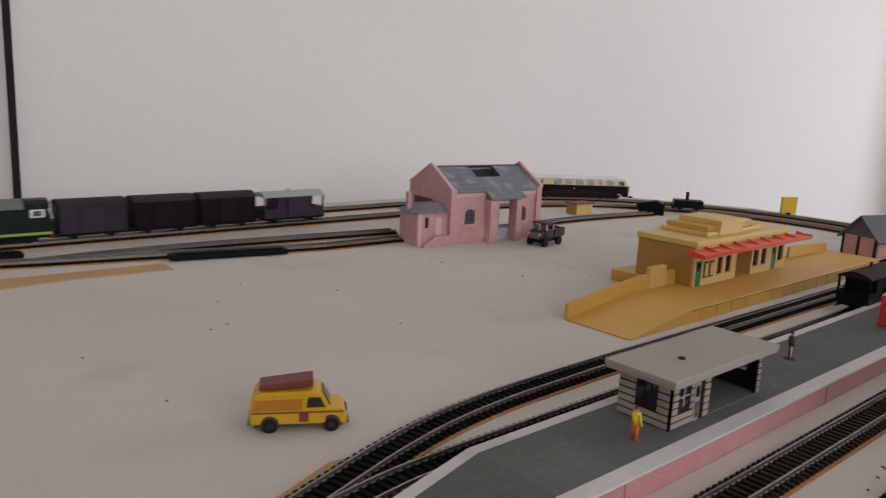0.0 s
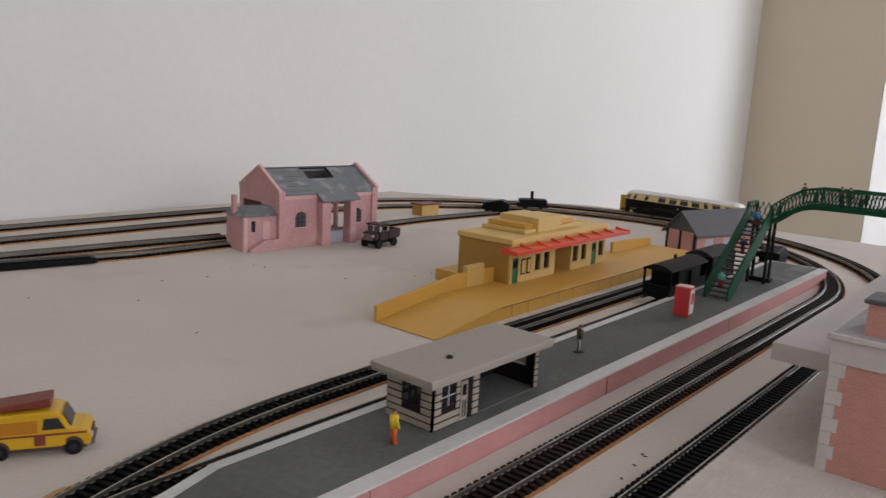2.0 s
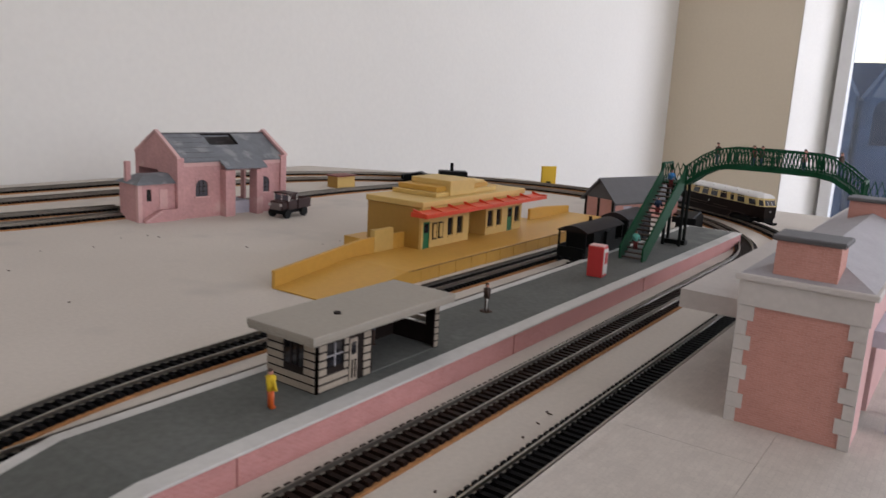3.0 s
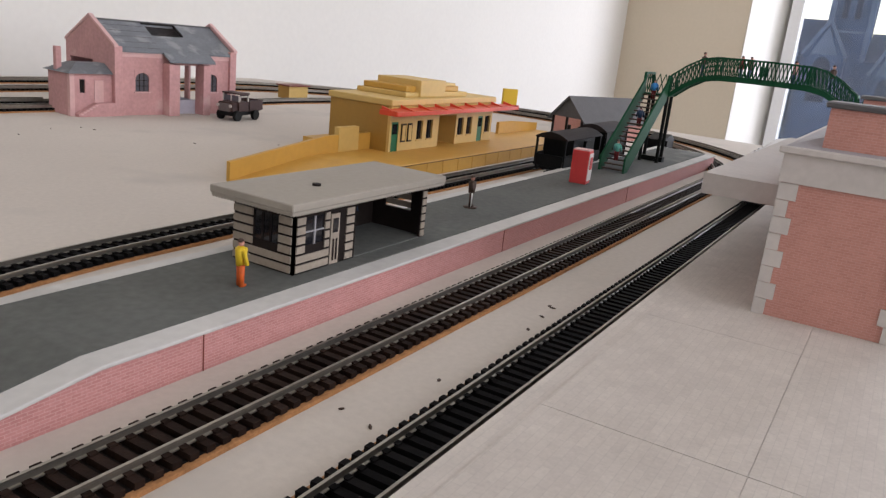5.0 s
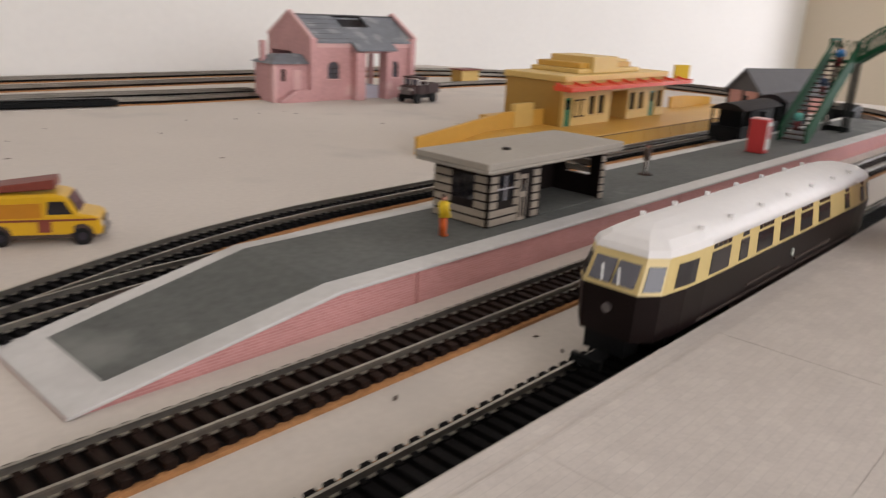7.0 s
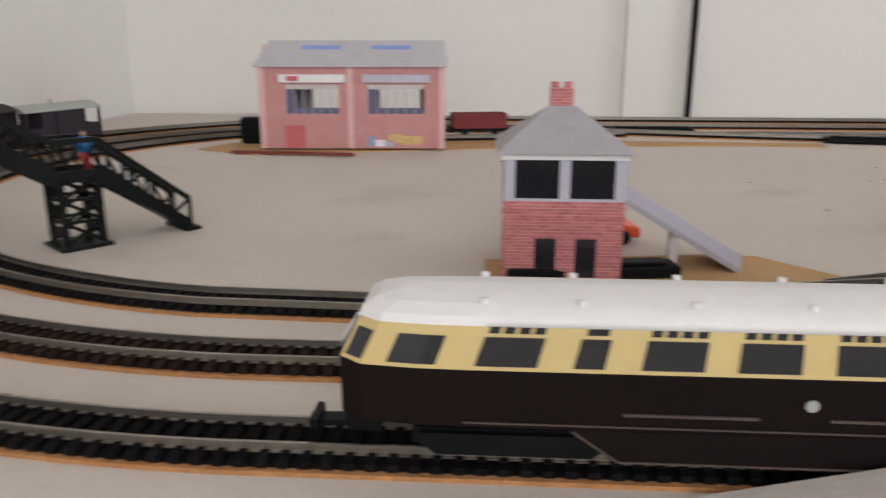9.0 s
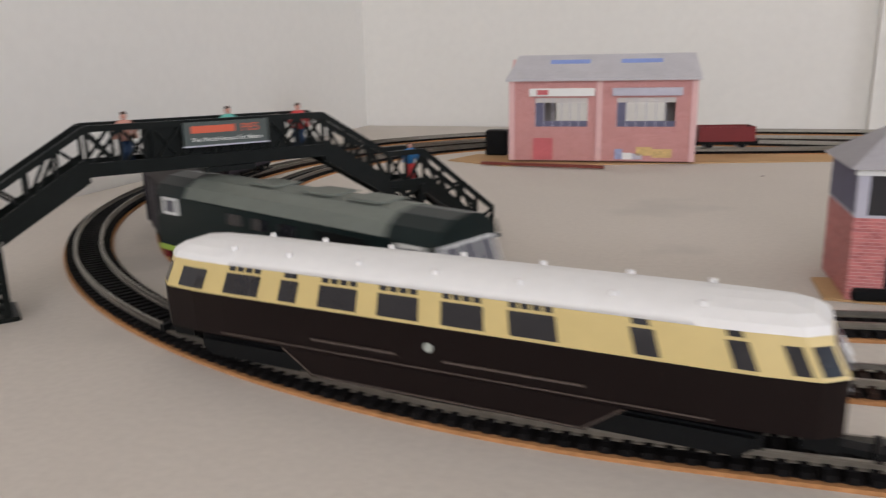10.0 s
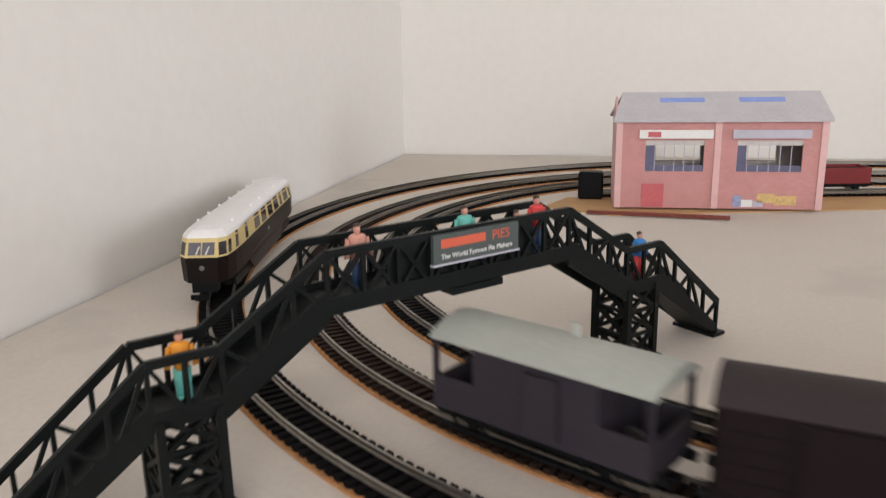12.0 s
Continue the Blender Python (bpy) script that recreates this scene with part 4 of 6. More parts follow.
def swept(points, w, h):
    """One bent bar, w wide and h deep, through points that run along y."""
    bm = bmesh.new()
    rings = [[bm.verts.new((x + i * w / 2, y, z + k * h / 2)) for i, k in ((-1, -1), (1, -1), (1, 1), (-1, 1))] for x, y, z in points]
    for a, b in zip(rings, rings[1:]):
        for i in range(4):
            bm.faces.new((a[i], a[(i + 1) % 4], b[(i + 1) % 4], b[i]))
    bm.faces.new(rings[0])
    bm.faces.new(rings[-1][::-1])
    bmesh.ops.recalc_face_normals(bm, faces=bm.faces[:])
    return bm


def green_bridge():
    """A lattice footbridge with an arched span and flights of stairs at its ends."""
    bx, ya, yb = 5.86, 1.24, -0.66
    b = thing("green_footbridge", "dark green lattice footbridge with stairs over the tracks", "footbridge", (bx, 0, HP + 0.004))
    zl, hr = 0.70, 0.19
    w = 0.12
    # span, in segments along an arch
    n = 12
    ys = [ya - 0.12 + (yb + 0.12 - (ya - 0.12)) * i / n for i in range(n + 1)]
    def arch(y):
        k = (y - ys[0]) / (ys[-1] - ys[0])
        e = min(k, 1 - k) / 0.24
        return zl + 0.20 * (math.sin(min(1, e) * math.pi / 2)) + 0.02 * math.sin(k * math.pi)
    deck = bmesh.new()
    for p, q in zip(ys, ys[1:]):
        add_bar(deck, (0, p, arch(p)), (0, q, arch(q)), 2 * w, 0.02)
    part("deck", deck, "green", b)
    for side in (-w, w):
        lat = bmesh.new()
        for i, (p, q) in enumerate(zip(ys, ys[1:])):
            a0, a1 = (side, p, arch(p)), (side, q, arch(q))
            A, B = Vector(a0), Vector(a1)
            for j in range(4):
                s0, s1 = A.lerp(B, j / 4), A.lerp(B, (j + 1) / 4)
                s2, s3 = s0 + Vector((0, 0, hr)), s1 + Vector((0, 0, hr))
                add_bar(lat, s0, s3, 0.008)
                add_bar(lat, s2, s1, 0.008)
            if i % 3 == 0:
                upright = bmesh.new()
                add_bar(upright, a0, (side, p, arch(p) + hr), 0.02)
                part("post", upright, "green", b)
        part("handrail", swept([(side, y, arch(y) + hr) for y in ys], 0.022, 0.018), "green", b)
        part("girder", swept([(side, y, arch(y)) for y in ys], 0.02, 0.05), "green", b)
        part("lattice", lat, "green", b)
    for y_end, sgn, foot in ((ya, -1, 0.0), (yb, -1, 0.0)):
        ld = part("landing", box(-0.18, w + 0.02, y_end - 0.12, y_end + 0.12, zl - 0.02, zl), "green", b)
        for x in (-0.02, 0.13):
            part("column", cyl((x, y_end + 0.09, zl / 2 - 0.01), 0.018, zl - 0.02, "z", 10), "iron", b, "black cast column")
            part("column", cyl((x, y_end - 0.09, zl / 2 - 0.01), 0.018, zl - 0.02, "z", 10), "iron", b, "black cast column")
        part("column_base", box(0.08, 0.17, y_end - 0.12, y_end + 0.12, 0, 0.05), "iron", b)
        lt = bmesh.new()
        for yy in (y_end + 0.12, ):
            lattice(lt, (-0.18, yy, zl), (w, yy, zl), hr, 4, 0.008)
            add_bar(lt, (-0.18, yy, zl + hr), (w, yy, zl + hr), 0.022)
            add_bar(lt, (-0.18, yy, zl), (-0.18, yy, zl + hr), 0.022)
            add_bar(lt, (w, yy, zl), (w, yy, zl + hr), 0.022)
        lattice(lt, (w, y_end - 0.12, zl), (w, y_end + 0.12, zl), hr, 4, 0.008)
        part("landing_rail", lt, "green", b)
        if y_end < 0:
            continue
        # stairs come down westward
        x0, x1 = -1.16, -0.18
        for yy in (y_end - 0.115, y_end + 0.115):
            part("stringer", prism([(x0, 0), (x0, 0.13), (x1, zl + 0.14), (x1, zl + hr), (x1 + 0.02, zl + hr), (x1 + 0.02, zl - 0.06), (x0 + 0.09, 0)], yy - 0.009, yy + 0.009, "y"), "green", b, "green stair side")
        for i in range(18):
            k = (i + 0.5) / 18
            x = x0 + 0.03 + (x1 - x0 - 0.03) * k
            part("stair_tread", box(x - 0.024, x + 0.024, y_end - 0.1, y_end + 0.1, zl * k - 0.006, zl * k + 0.006), "tread", b)
    return b


# ---------------------------------------------------------------- rolling stock
def wheelset(parent, x, z=0.081, r=0.062, w=GAUGE):
    for y in (-w / 2, w / 2):
        wl = part("wheel", cyl((x, y, z + r), r, 0.028, "y", 18), "steel", parent)
        part("tyre", cyl((x, y * 1.0 + (-0.017 if y < 0 else 0.017), z + r), r * 0.8, 0.005, "y", 18), "tyre", wl)
    part("axle", cyl((x, 0, z + r), 0.012, w, "y", 8), "black", parent)


def railcar():
    """A streamlined diesel railcar; x is its length, x > 0 its front."""
    c = thing("railcar", "chocolate and cream streamlined railcar with a white roof", "railcar")
    L, W, zb, zw, zt = 2.34, 0.34, 0.16, 0.35, 0.462
    h = L / 2
    def plan(x, w0, nose):
        """Half the width at x: straight sides, then flat facets that narrow towards the end."""
        d = h - abs(x)
        for (d0, f0), (d1, f1) in zip(FACETS, FACETS[1:]):
            if d < d1:
                return w0 / 2 * (f0 + (f1 - f0) * max(0.0, d - d0) / (d1 - d0))
        return w0 / 2
    FACETS = ((0.0, 0.58), (0.062, 0.88), (0.2, 0.975), (0.34, 1.0))
    ends = (0.0, 0.02, 0.042, 0.062, 0.09, 0.12, 0.16, 0.2, 0.24, 0.29, 0.34)
    xs = [-h + e for e in ends] + [-h + 0.34 + (L - 0.68) * i / 10 for i in range(1, 10)] + [h - e for e in ends[::-1]]
    def shell(z0, z1, w0, w1, l0=0.0, l1=0.0):
        bm = bmesh.new()
        loops = []
        for z, wd, lean in ((z0, w0, l0), (z1, w1, l1)):
            left = [(x * (1 - lean / h), plan(x, wd, 0.32)) for x in xs]
            ring = [(x, y, z) for x, y in left] + [(x, -y, z) for x, y in left[::-1]]
            loops.append([bm.verts.new(p) for p in ring])
        a, b = loops
        n = len(a)
        for i in range(n):
            j = (i + 1) % n
            bm.faces.new((a[i], a[j], b[j], b[i]))
        bm.faces.new(a[::-1])
        bm.faces.new(b)
        bmesh.ops.recalc_face_normals(bm, faces=bm.faces[:])
        return bm
    part("lower_body", shell(zb + 0.03, zw, W - 0.02, W), "choc", c, "dark chocolate-brown lower panels", smooth=False)
    part("upper_body", shell(zw + 0.0005, zt, W, W - 0.025, 0.0, 0.055), "cream", c, "cream window band")
    # roof in rings
    bm = bmesh.new()
    rings = []
    for k, (zz, sh, wd) in enumerate(((zt + 0.0005, 0.05, W - 0.02), (zt + 0.022, 0.062, W - 0.04), (zt + 0.044, 0.095, W - 0.11), (zt + 0.058, 0.16, W - 0.22), (zt + 0.063, 0.24, W - 0.33))):
        left = [(x * (1 - sh / h), plan(x, wd, 0.32)) for x in xs]
        rings.append([bm.verts.new((x, y, zz)) for x, y in left] + [bm.verts.new((x, -y, zz)) for x, y in left[::-1]])
    for a, b in zip(rings, rings[1:]):
        n = len(a)
        for i in range(n):
            j = (i + 1) % n
            bm.faces.new((a[i], a[j], b[j], b[i]))
    bm.faces.new(rings[-1])
    bm.faces.new(rings[0][::-1])
    bmesh.ops.recalc_face_normals(bm, faces=bm.faces[:])
    for fc in bm.faces:
        fc.smooth = abs(fc.calc_center_median().x) < h - 0.36
    part("roof", bm, "white_roof", c, "glossy white domed roof")
    for i, x in enumerate((-0.8, -0.56, -0.28, 0.0, 0.28, 0.56, 0.8)):
        for y in (-0.11, 0.11):
            part("roof_vent", cyl((x, y, zt + 0.05), 0.012, 0.016, "z", 8), "white_roof", c)
    # side windows
    def side_pane(xa, xb, za, zb_, side):
        """A pane that follows the body's side from xa to xb, at heights above the waist."""
        bm = bmesh.new()
        n = 6 if max(abs(xa), abs(xb)) > h - 0.36 else 1
        rows = []
        for i in range(n + 1):
            x = xa + (xb - xa) * i / n
            v = []
            for out, dz in ((-0.006, za), (0.0028, za), (0.0028, zb_), (-0.006, zb_)):
                k = dz / (zt - zw)
                y = plan(x, W, 0.32) * (1 - k) + plan(x, W - 0.025, 0.32) * k
                v.append(bm.verts.new((x * (1 - 0.055 / h * k), side * (y + out), zw + dz)))
            rows.append(v)
        for a_, b_ in zip(rows, rows[1:]):
            for i in range(4):
                j = (i + 1) % 4
                bm.faces.new((a_[i], a_[j], b_[j], b_[i]))
        bm.faces.new(rows[0])
        bm.faces.new(rows[-1][::-1])
        bmesh.ops.recalc_face_normals(bm, faces=bm.faces[:])
        return bm
    for side in (-1, 1):
        shares = ((0.004, 0.0235), (0.052, 0.105), (0.147, 0.213), (0.2515, 0.2835), (0.322, 0.3865), (0.4208, 0.485), (0.52, 0.581), (0.617, 0.6806), (0.775, 0.804), (0.886, 0.910), (0.9465, 0.966), (0.9765, 0.996))
        for k, (p, q) in enumerate(shares):
            a, b = h - q * L, h - p * L
            w = part("window", side_pane(a, b, 0.012, 0.086, side), "window", c, "dark side window")
            if k in (0, 1, len(shares) - 2, len(shares) - 1):
                continue
            n = 4 if b - a > 0.12 else 1
            for i in range(n):
                part("toplight", side_pane(a + (b - a) * (i + 0.14) / n, a + (b - a) * (i + 0.86) / n, 0.096, 0.112, side), "window", w)
        # fairings between the bogies
        part("skirt", prism([(-0.62, zb + 0.031), (-0.5, 0.10), (0.46, 0.10), (0.58, zb + 0.031)], side * (W / 2 - 0.016), side * (W / 2 - 0.008), "y"), "choc", c, "deep brown skirt over the engine")
        edge = side * (W / 2 - 0.0065)
        for p, q in (((-0.615, zb + 0.028), (-0.495, 0.106)), ((-0.495, 0.106), (0.455, 0.106)), ((0.455, 0.106), (0.575, zb + 0.028))):
            part("lining", bar((p[0], edge, p[1]), (q[0], edge, q[1]), 0.004, 0.005), "lining_brown", c, "thin dull brown lining")
        part("lining", box(-0.85, 0.85, side * (W / 2 - 0.009), side * (W / 2 - 0.0045), zb + 0.042, zb + 0.046), "lining_brown", c)
        part("beading", box(-0.8, 0.8, side * (W / 2 - 0.001), side * (W / 2 + 0.003), zw - 0.006, zw - 0.001), "choc", c)
        part("grab_strip", box(-0.5, -0.05, side * (W / 2 - 0.009), side * (W / 2 - 0.001), 0.236, 0.243), "lining_brown", c)
        part("grab_strip", box(0.12, 0.45, side * (W / 2 - 0.009), side * (W / 2 - 0.001), 0.236, 0.243), "lining_brown", c)
        part("crest", cyl((0.0, side * (W / 2 - 0.001), 0.28), 0.016, 0.006, "y", 12), "brake_roof", c, "small round crest")
    # end windows
    for e in (-1, 1):
        for y0, y1 in ((-0.08, -0.005), (0.005, 0.08)):
            x0, x1 = e * (h + 0.0005), e * (h - 0.046)
            zz0, zz1 = zw + 0.018, zw + 0.088
            w = part("cab_window", prism([(x0 + e * 0.002, zz0), (x1 + e * 0.0075, zz1), (x1 - e * 0.02, zz1), (x0 - e * 0.012, zz0)], y0, y1, "y"), "window_lit", c, "raked cab window")
        for y in (-0.03, 0.03):
            part("wiper", bar((e * (h + 0.003), y, zw + 0.02), (e * (h - 0.026), y - 0.018, zw + 0.065), 0.006), "white", c, "thin white wiper")
        part("headlight", cyl((e * (h + 0.004), 0, 0.285), 0.016, 0.012, "x", 12), "steel", c, "round silver headlamp")
        part("buffer_beam", box(e * (h - 0.1), e * (h - 0.005), -0.075, 0.075, 0.125, zb + 0.031), "black", c)
        part("coupling", bar((e * (h - 0.02), 0, 0.12), (e * (h + 0.11), 0, 0.115), 0.05, 0.018), "black", c, "black tension-lock coupling")
        part("coupling_hook", bar((e * (h + 0.09), -0.055, 0.125), (e * (h + 0.09), 0.055, 0.125), 0.02, 0.03), "black", c)
        bg = part("bogie", box(e * 0.72 - 0.26, e * 0.72 + 0.26, -0.12, 0.12, 0.12, 0.165), "black", c, "black bogie")
        for y in (-0.135, 0.135):
            part("bogie_frame", prism([(e * 0.72 - 0.24, 0.13), (e * 0.72 - 0.2, 0.10), (e * 0.72 + 0.2, 0.10), (e * 0.72 + 0.24, 0.13), (e * 0.72 + 0.24, 0.16), (e * 0.72 - 0.24, 0.16)], y - 0.008, y + 0.008, "y"), "black", bg)
        for dx in (-0.15, 0.15):
            for y in (-GAUGE / 2, GAUGE / 2):
                part("wheel", cyl((e * 0.72 + dx, y, 0.081 + 0.056), 0.056, 0.028, "y", 18), "black", bg)
    return c


def diesel():
    """A green diesel locomotive with a yellow panel; x > 0 is its front."""
    c = thing("diesel_locomotive", "dark green diesel locomotive with a lime band and yellow end panel", "locomotive")
    L, W = 2.05, 0.36
    h = L / 2
    part("underframe", box(-h + 0.03, h - 0.03, -0.13, 0.13, 0.14, 0.185), "black", c)
    part("body", prism([(-h + 0.01, 0.185), (-h, 0.32), (-h + 0.05, 0.49), (h - 0.05, 0.49), (h, 0.32), (h - 0.01, 0.185)], -W / 2, W / 2, "y"), "loco_green", c, "dark green body sides", bevel=0.012)
    for side in (-1, 1):
        part("band", box(-h + 0.02, h - 0.02, side * (W / 2 - 0.002), side * (W / 2 + 0.004), 0.186, 0.215), "lime", c, "lime-green band along the sill")
        for x in (-0.35, -0.15, 0.05):
            part("side_window", box(x, x + 0.12, side * (W / 2 - 0.002), side * (W / 2 + 0.003), 0.40, 0.455), "window", c)
        part("grille", box(0.3, 0.62, side * (W / 2 - 0.002), side * (W / 2 + 0.003), 0.33, 0.46), "black", c)
        part("plate", box(-0.2, -0.08, side * (W / 2 - 0.002), side * (W / 2 + 0.003), 0.27, 0.29), "yellow_dark", c)
        for e in (-1, 1):
            part("cab_side_window", box(e * (h - 0.24), e * (h - 0.09), side * (W / 2 - 0.002), side * (W / 2 + 0.004), 0.385, 0.475), "white", c, "white cab window surround")
            part("cab_glass", box(e * (h - 0.21), e * (h - 0.12), side * (W / 2 + 0.003), side * (W / 2 + 0.006), 0.40, 0.46), "window_lit", c)
    prof = [(-W / 2 - 0.004, 0.486), (W / 2 + 0.004, 0.486), (W / 2 - 0.025, 0.54), (W / 2 - 0.09, 0.575), (0, 0.588), (-W / 2 + 0.09, 0.575), (-W / 2 + 0.025, 0.54)]
    part("roof", prism(prof, -h + 0.30, h - 0.30, "x"), "roof_grey", c, "weathered grey-green roof")
    for e in (-1, 1):
        part("cab_roof", prism([(a, b - 0.004) for a, b in prof], e * (h - 0.30), e * (h - 0.03), "x"), "loco_green", c)
    for x in (-0.3, 0.1, 0.4):
        part("roof_panel", box(x, x + 0.2, -0.08, 0.08, 0.585, 0.594), "roof_grey", c)
    for e in (-1, 1):
        f = e * (h + 0.001)
        part("windscreen", prism([(f + e * 0.003, 0.36), (e * (h - 0.041), 0.482), (e * (h - 0.07), 0.482), (f - e * 0.02, 0.36)], -W / 2 + 0.015, W / 2 - 0.015, "y"), "white", c, "white windscreen surround")
        for a, b in ((-0.145, -0.06), (-0.045, 0.045), (0.06, 0.145)):
            part("windscreen_glass", prism([(f + e * 0.004, 0.375), (e * (h - 0.030), 0.468), (e * (h - 0.06), 0.468), (f - e * 0.01, 0.375)], a, b, "y"), "window_lit", c)
        part("warning_panel", box(f - e * 0.012, f + e * 0.004, -0.135, 0.135, 0.215, 0.34), "yellow_warn", c, "yellow warning panel")
        part("headcode", box(f, f + e * 0.007, -0.065, 0.065, 0.265, 0.315), "white", c)
        part("buffer_beam", box(e * (h - 0.03), e * (h + 0.006), -0.15, 0.15, 0.13, 0.187), "wagon_red", c, "red buffer beam")
        for y in (-0.105, 0.105):
            part("buffer", cyl((e * (h + 0.03), y, 0.16), 0.024, 0.06, "x", 12), "black", c)
        part("coupling", bar((e * (h - 0.02), 0, 0.115), (e * (h + 0.08), 0, 0.115), 0.05, 0.018), "black", c)
        bg = part("bogie", box(e * 0.62 - 0.24, e * 0.62 + 0.24, -0.115, 0.115, 0.11, 0.15), "black", c)
        for y in (-0.13, 0.13):
            part("bogie_frame", box(e * 0.62 - 0.25, e * 0.62 + 0.25, y - 0.01, y + 0.01, 0.105, 0.16), "black", bg)
        for dx in (-0.16, 0.16):
            for y in (-GAUGE / 2, GAUGE / 2):
                part("wheel", cyl((e * 0.62 + dx, y, 0.081 + 0.062), 0.062, 0.028, "y", 18), "black", bg)
    part("fuel_tank", box(-0.28, 0.28, -0.12, 0.12, 0.095, 0.15), "black", c, bevel=0.01)
    return c


def underframe(c, L, W, wb):
    part("underframe", box(-L / 2, L / 2, -W / 2 + 0.03, W / 2 - 0.03, 0.145, 0.165), "black", c)
    for y in (-W / 2 + 0.03, W / 2 - 0.03):
        part("solebar", box(-L / 2, L / 2, y - 0.008, y + 0.008, 0.13, 0.166), "black", c)
        for x in (-wb / 2, wb / 2):
            part("axlebox", box(x - 0.025, x + 0.025, y - 0.012, y + 0.012, 0.10, 0.145), "black", c)
    for x in (-wb / 2, wb / 2):
        wheelset(c, x)
    for e in (-1, 1):
        for y in (-0.11, 0.11):
            part("buffer", cyl((e * (L / 2 + 0.02), y, 0.155), 0.02, 0.045, "x", 10), "black", c)
        part("coupling", bar((e * (L / 2 - 0.02), 0, 0.115), (e * (L / 2 + 0.035), 0, 0.115), 0.05, 0.016), "black", c)


def curved_roof(L, W, z, rise, over=0.01):
    pr = [(-W / 2 - over, z), (-W / 2 - over, z + 0.008)]
    n = 10
    for i in range(n + 1):
        y = -W / 2 - over + (W + 2 * over) * i / n
        pr.append((y, z + 0.008 + rise * (1 - (2 * i / n - 1) ** 2)))
    pr.append((W / 2 + over, z))
    return prism(pr, -L / 2 - 0.008, L / 2 + 0.008, "x")


def box_van(label, body, roof):
    c = thing("goods_van", label, "wagon", group="wagons of the goods train")
    L, W = 0.76, 0.33
    underframe(c, L, W, 0.42)
    b = part("body", box(-L / 2, L / 2, -W / 2, W / 2, 0.166, 0.485), body, c, bevel=0.004)
    for side in (-1, 1):
        for i in range(5):
            z = 0.19 + i * 0.055
            part("plank_line", box(-L / 2 + 0.01, L / 2 - 0.01, side * (W / 2), side * (W / 2 + 0.002), z, z + 0.003), "black", b)
        part("door", box(-0.13, 0.13, side * W / 2, side * (W / 2 + 0.008), 0.17, 0.47), body, c)
        for x in (-0.36, -0.15, 0.15, 0.36):
            part("strap", box(x - 0.007, x + 0.007, side * W / 2, side * (W / 2 + 0.011), 0.168, 0.483), body, c)
    part("roof", curved_roof(L, W, 0.4855, 0.065), roof, c, smooth=False)
    return c


def brake_van(label, body, roof, L=0.94):
    c = thing("brake_van", label, "brake van", group="brake vans")
    W = 0.33
    top = 0.455
    underframe(c, L, W, 0.58)
    part("cabin", box(-L / 2 + 0.2, L / 2 - 0.2, -W / 2, W / 2, 0.166, top), body, c)
    for e in (-1, 1):
        for side in (-1, 1):
            part("veranda_side", box(e * (L / 2 - 0.2), e * (L / 2), side * (W / 2 - 0.012), side * W / 2, 0.166, 0.30), body, c)
            part("veranda_post", box(e * (L / 2 - 0.02), e * (L / 2), side * (W / 2 - 0.02), side * W / 2, 0.30, top + 0.004), body, c)
        part("veranda_end", box(e * (L / 2 - 0.012), e * (L / 2), -W / 2 + 0.02, W / 2 - 0.02, 0.166, 0.29), body, c)
        part("veranda_floor", box(e * (L / 2 - 0.2), e * (L / 2 - 0.012), -W / 2 + 0.012, W / 2 - 0.012, 0.166, 0.172), "black", c)
    for side in (-1, 1):
        part("ducket", box(-0.02, 0.12, side * W / 2, side * (W / 2 + 0.03), 0.2, 0.43), body, c)
        part("footboard", box(-L / 2 + 0.03, L / 2 - 0.03, side * (W / 2 - 0.01), side * (W / 2 + 0.02), 0.105, 0.115), "black", c)
        for x in (-0.36, -0.22, 0.22, 0.36):
            part("footboard_hanger", bar((x, side * (W / 2 - 0.004), 0.11), (x, side * (W / 2 - 0.004), 0.166), 0.012), "black", c)
    part("roof", curved_roof(L, W, top + 0.0005, 0.06, 0.012), roof, c)
    part("stovepipe", cyl((0.05, 0.05, top + 0.08), 0.018, 0.06, "z", 10), roof, c)
    return c


def standing_wagons():
    v = brake_van("black brake van with an open veranda standing in the bay", "black", "wood_dark", 1.0)
    v.matrix_world = pose(4.84 * S, 1.73 * S, -0.007 * S) @ Matrix.Scale(0.9, 4)
    w = box_van("dark covered van standing behind the stairs in the bay", "black", "wagon_roof")
    w.matrix_world = pose(5.75 * S, 1.73 * S, -0.007 * S) @ Matrix.Scale(0.9, 4)
    w["group"] = "wagons standing on sidings"
    # open wagons standing by the north wall
    for x, y, rz, body, lab in ((-4.14, 7.13, 12, "wagon_red", "dark red open wagon standing by the shed"), ):
        c = thing("open_wagon", lab, "wagon", (x, y, -0.015), rz)
        L, W = 0.62, 0.3
        underframe(c, L, W, 0.36)
        for side in (-1, 1):
            part("side", box(-L / 2, L / 2, side * (W / 2 - 0.014), side * W / 2, 0.166, 0.33), body, c)
        for e in (-1, 1):
            part("end", box(e * (L / 2 - 0.014), e * L / 2, -W / 2 + 0.014, W / 2 - 0.014, 0.166, 0.33), body, c)
        part("load", box(-L / 2 + 0.014, L / 2 - 0.014, -W / 2 + 0.014, W / 2 - 0.014, 0.166, 0.30), "black", c)


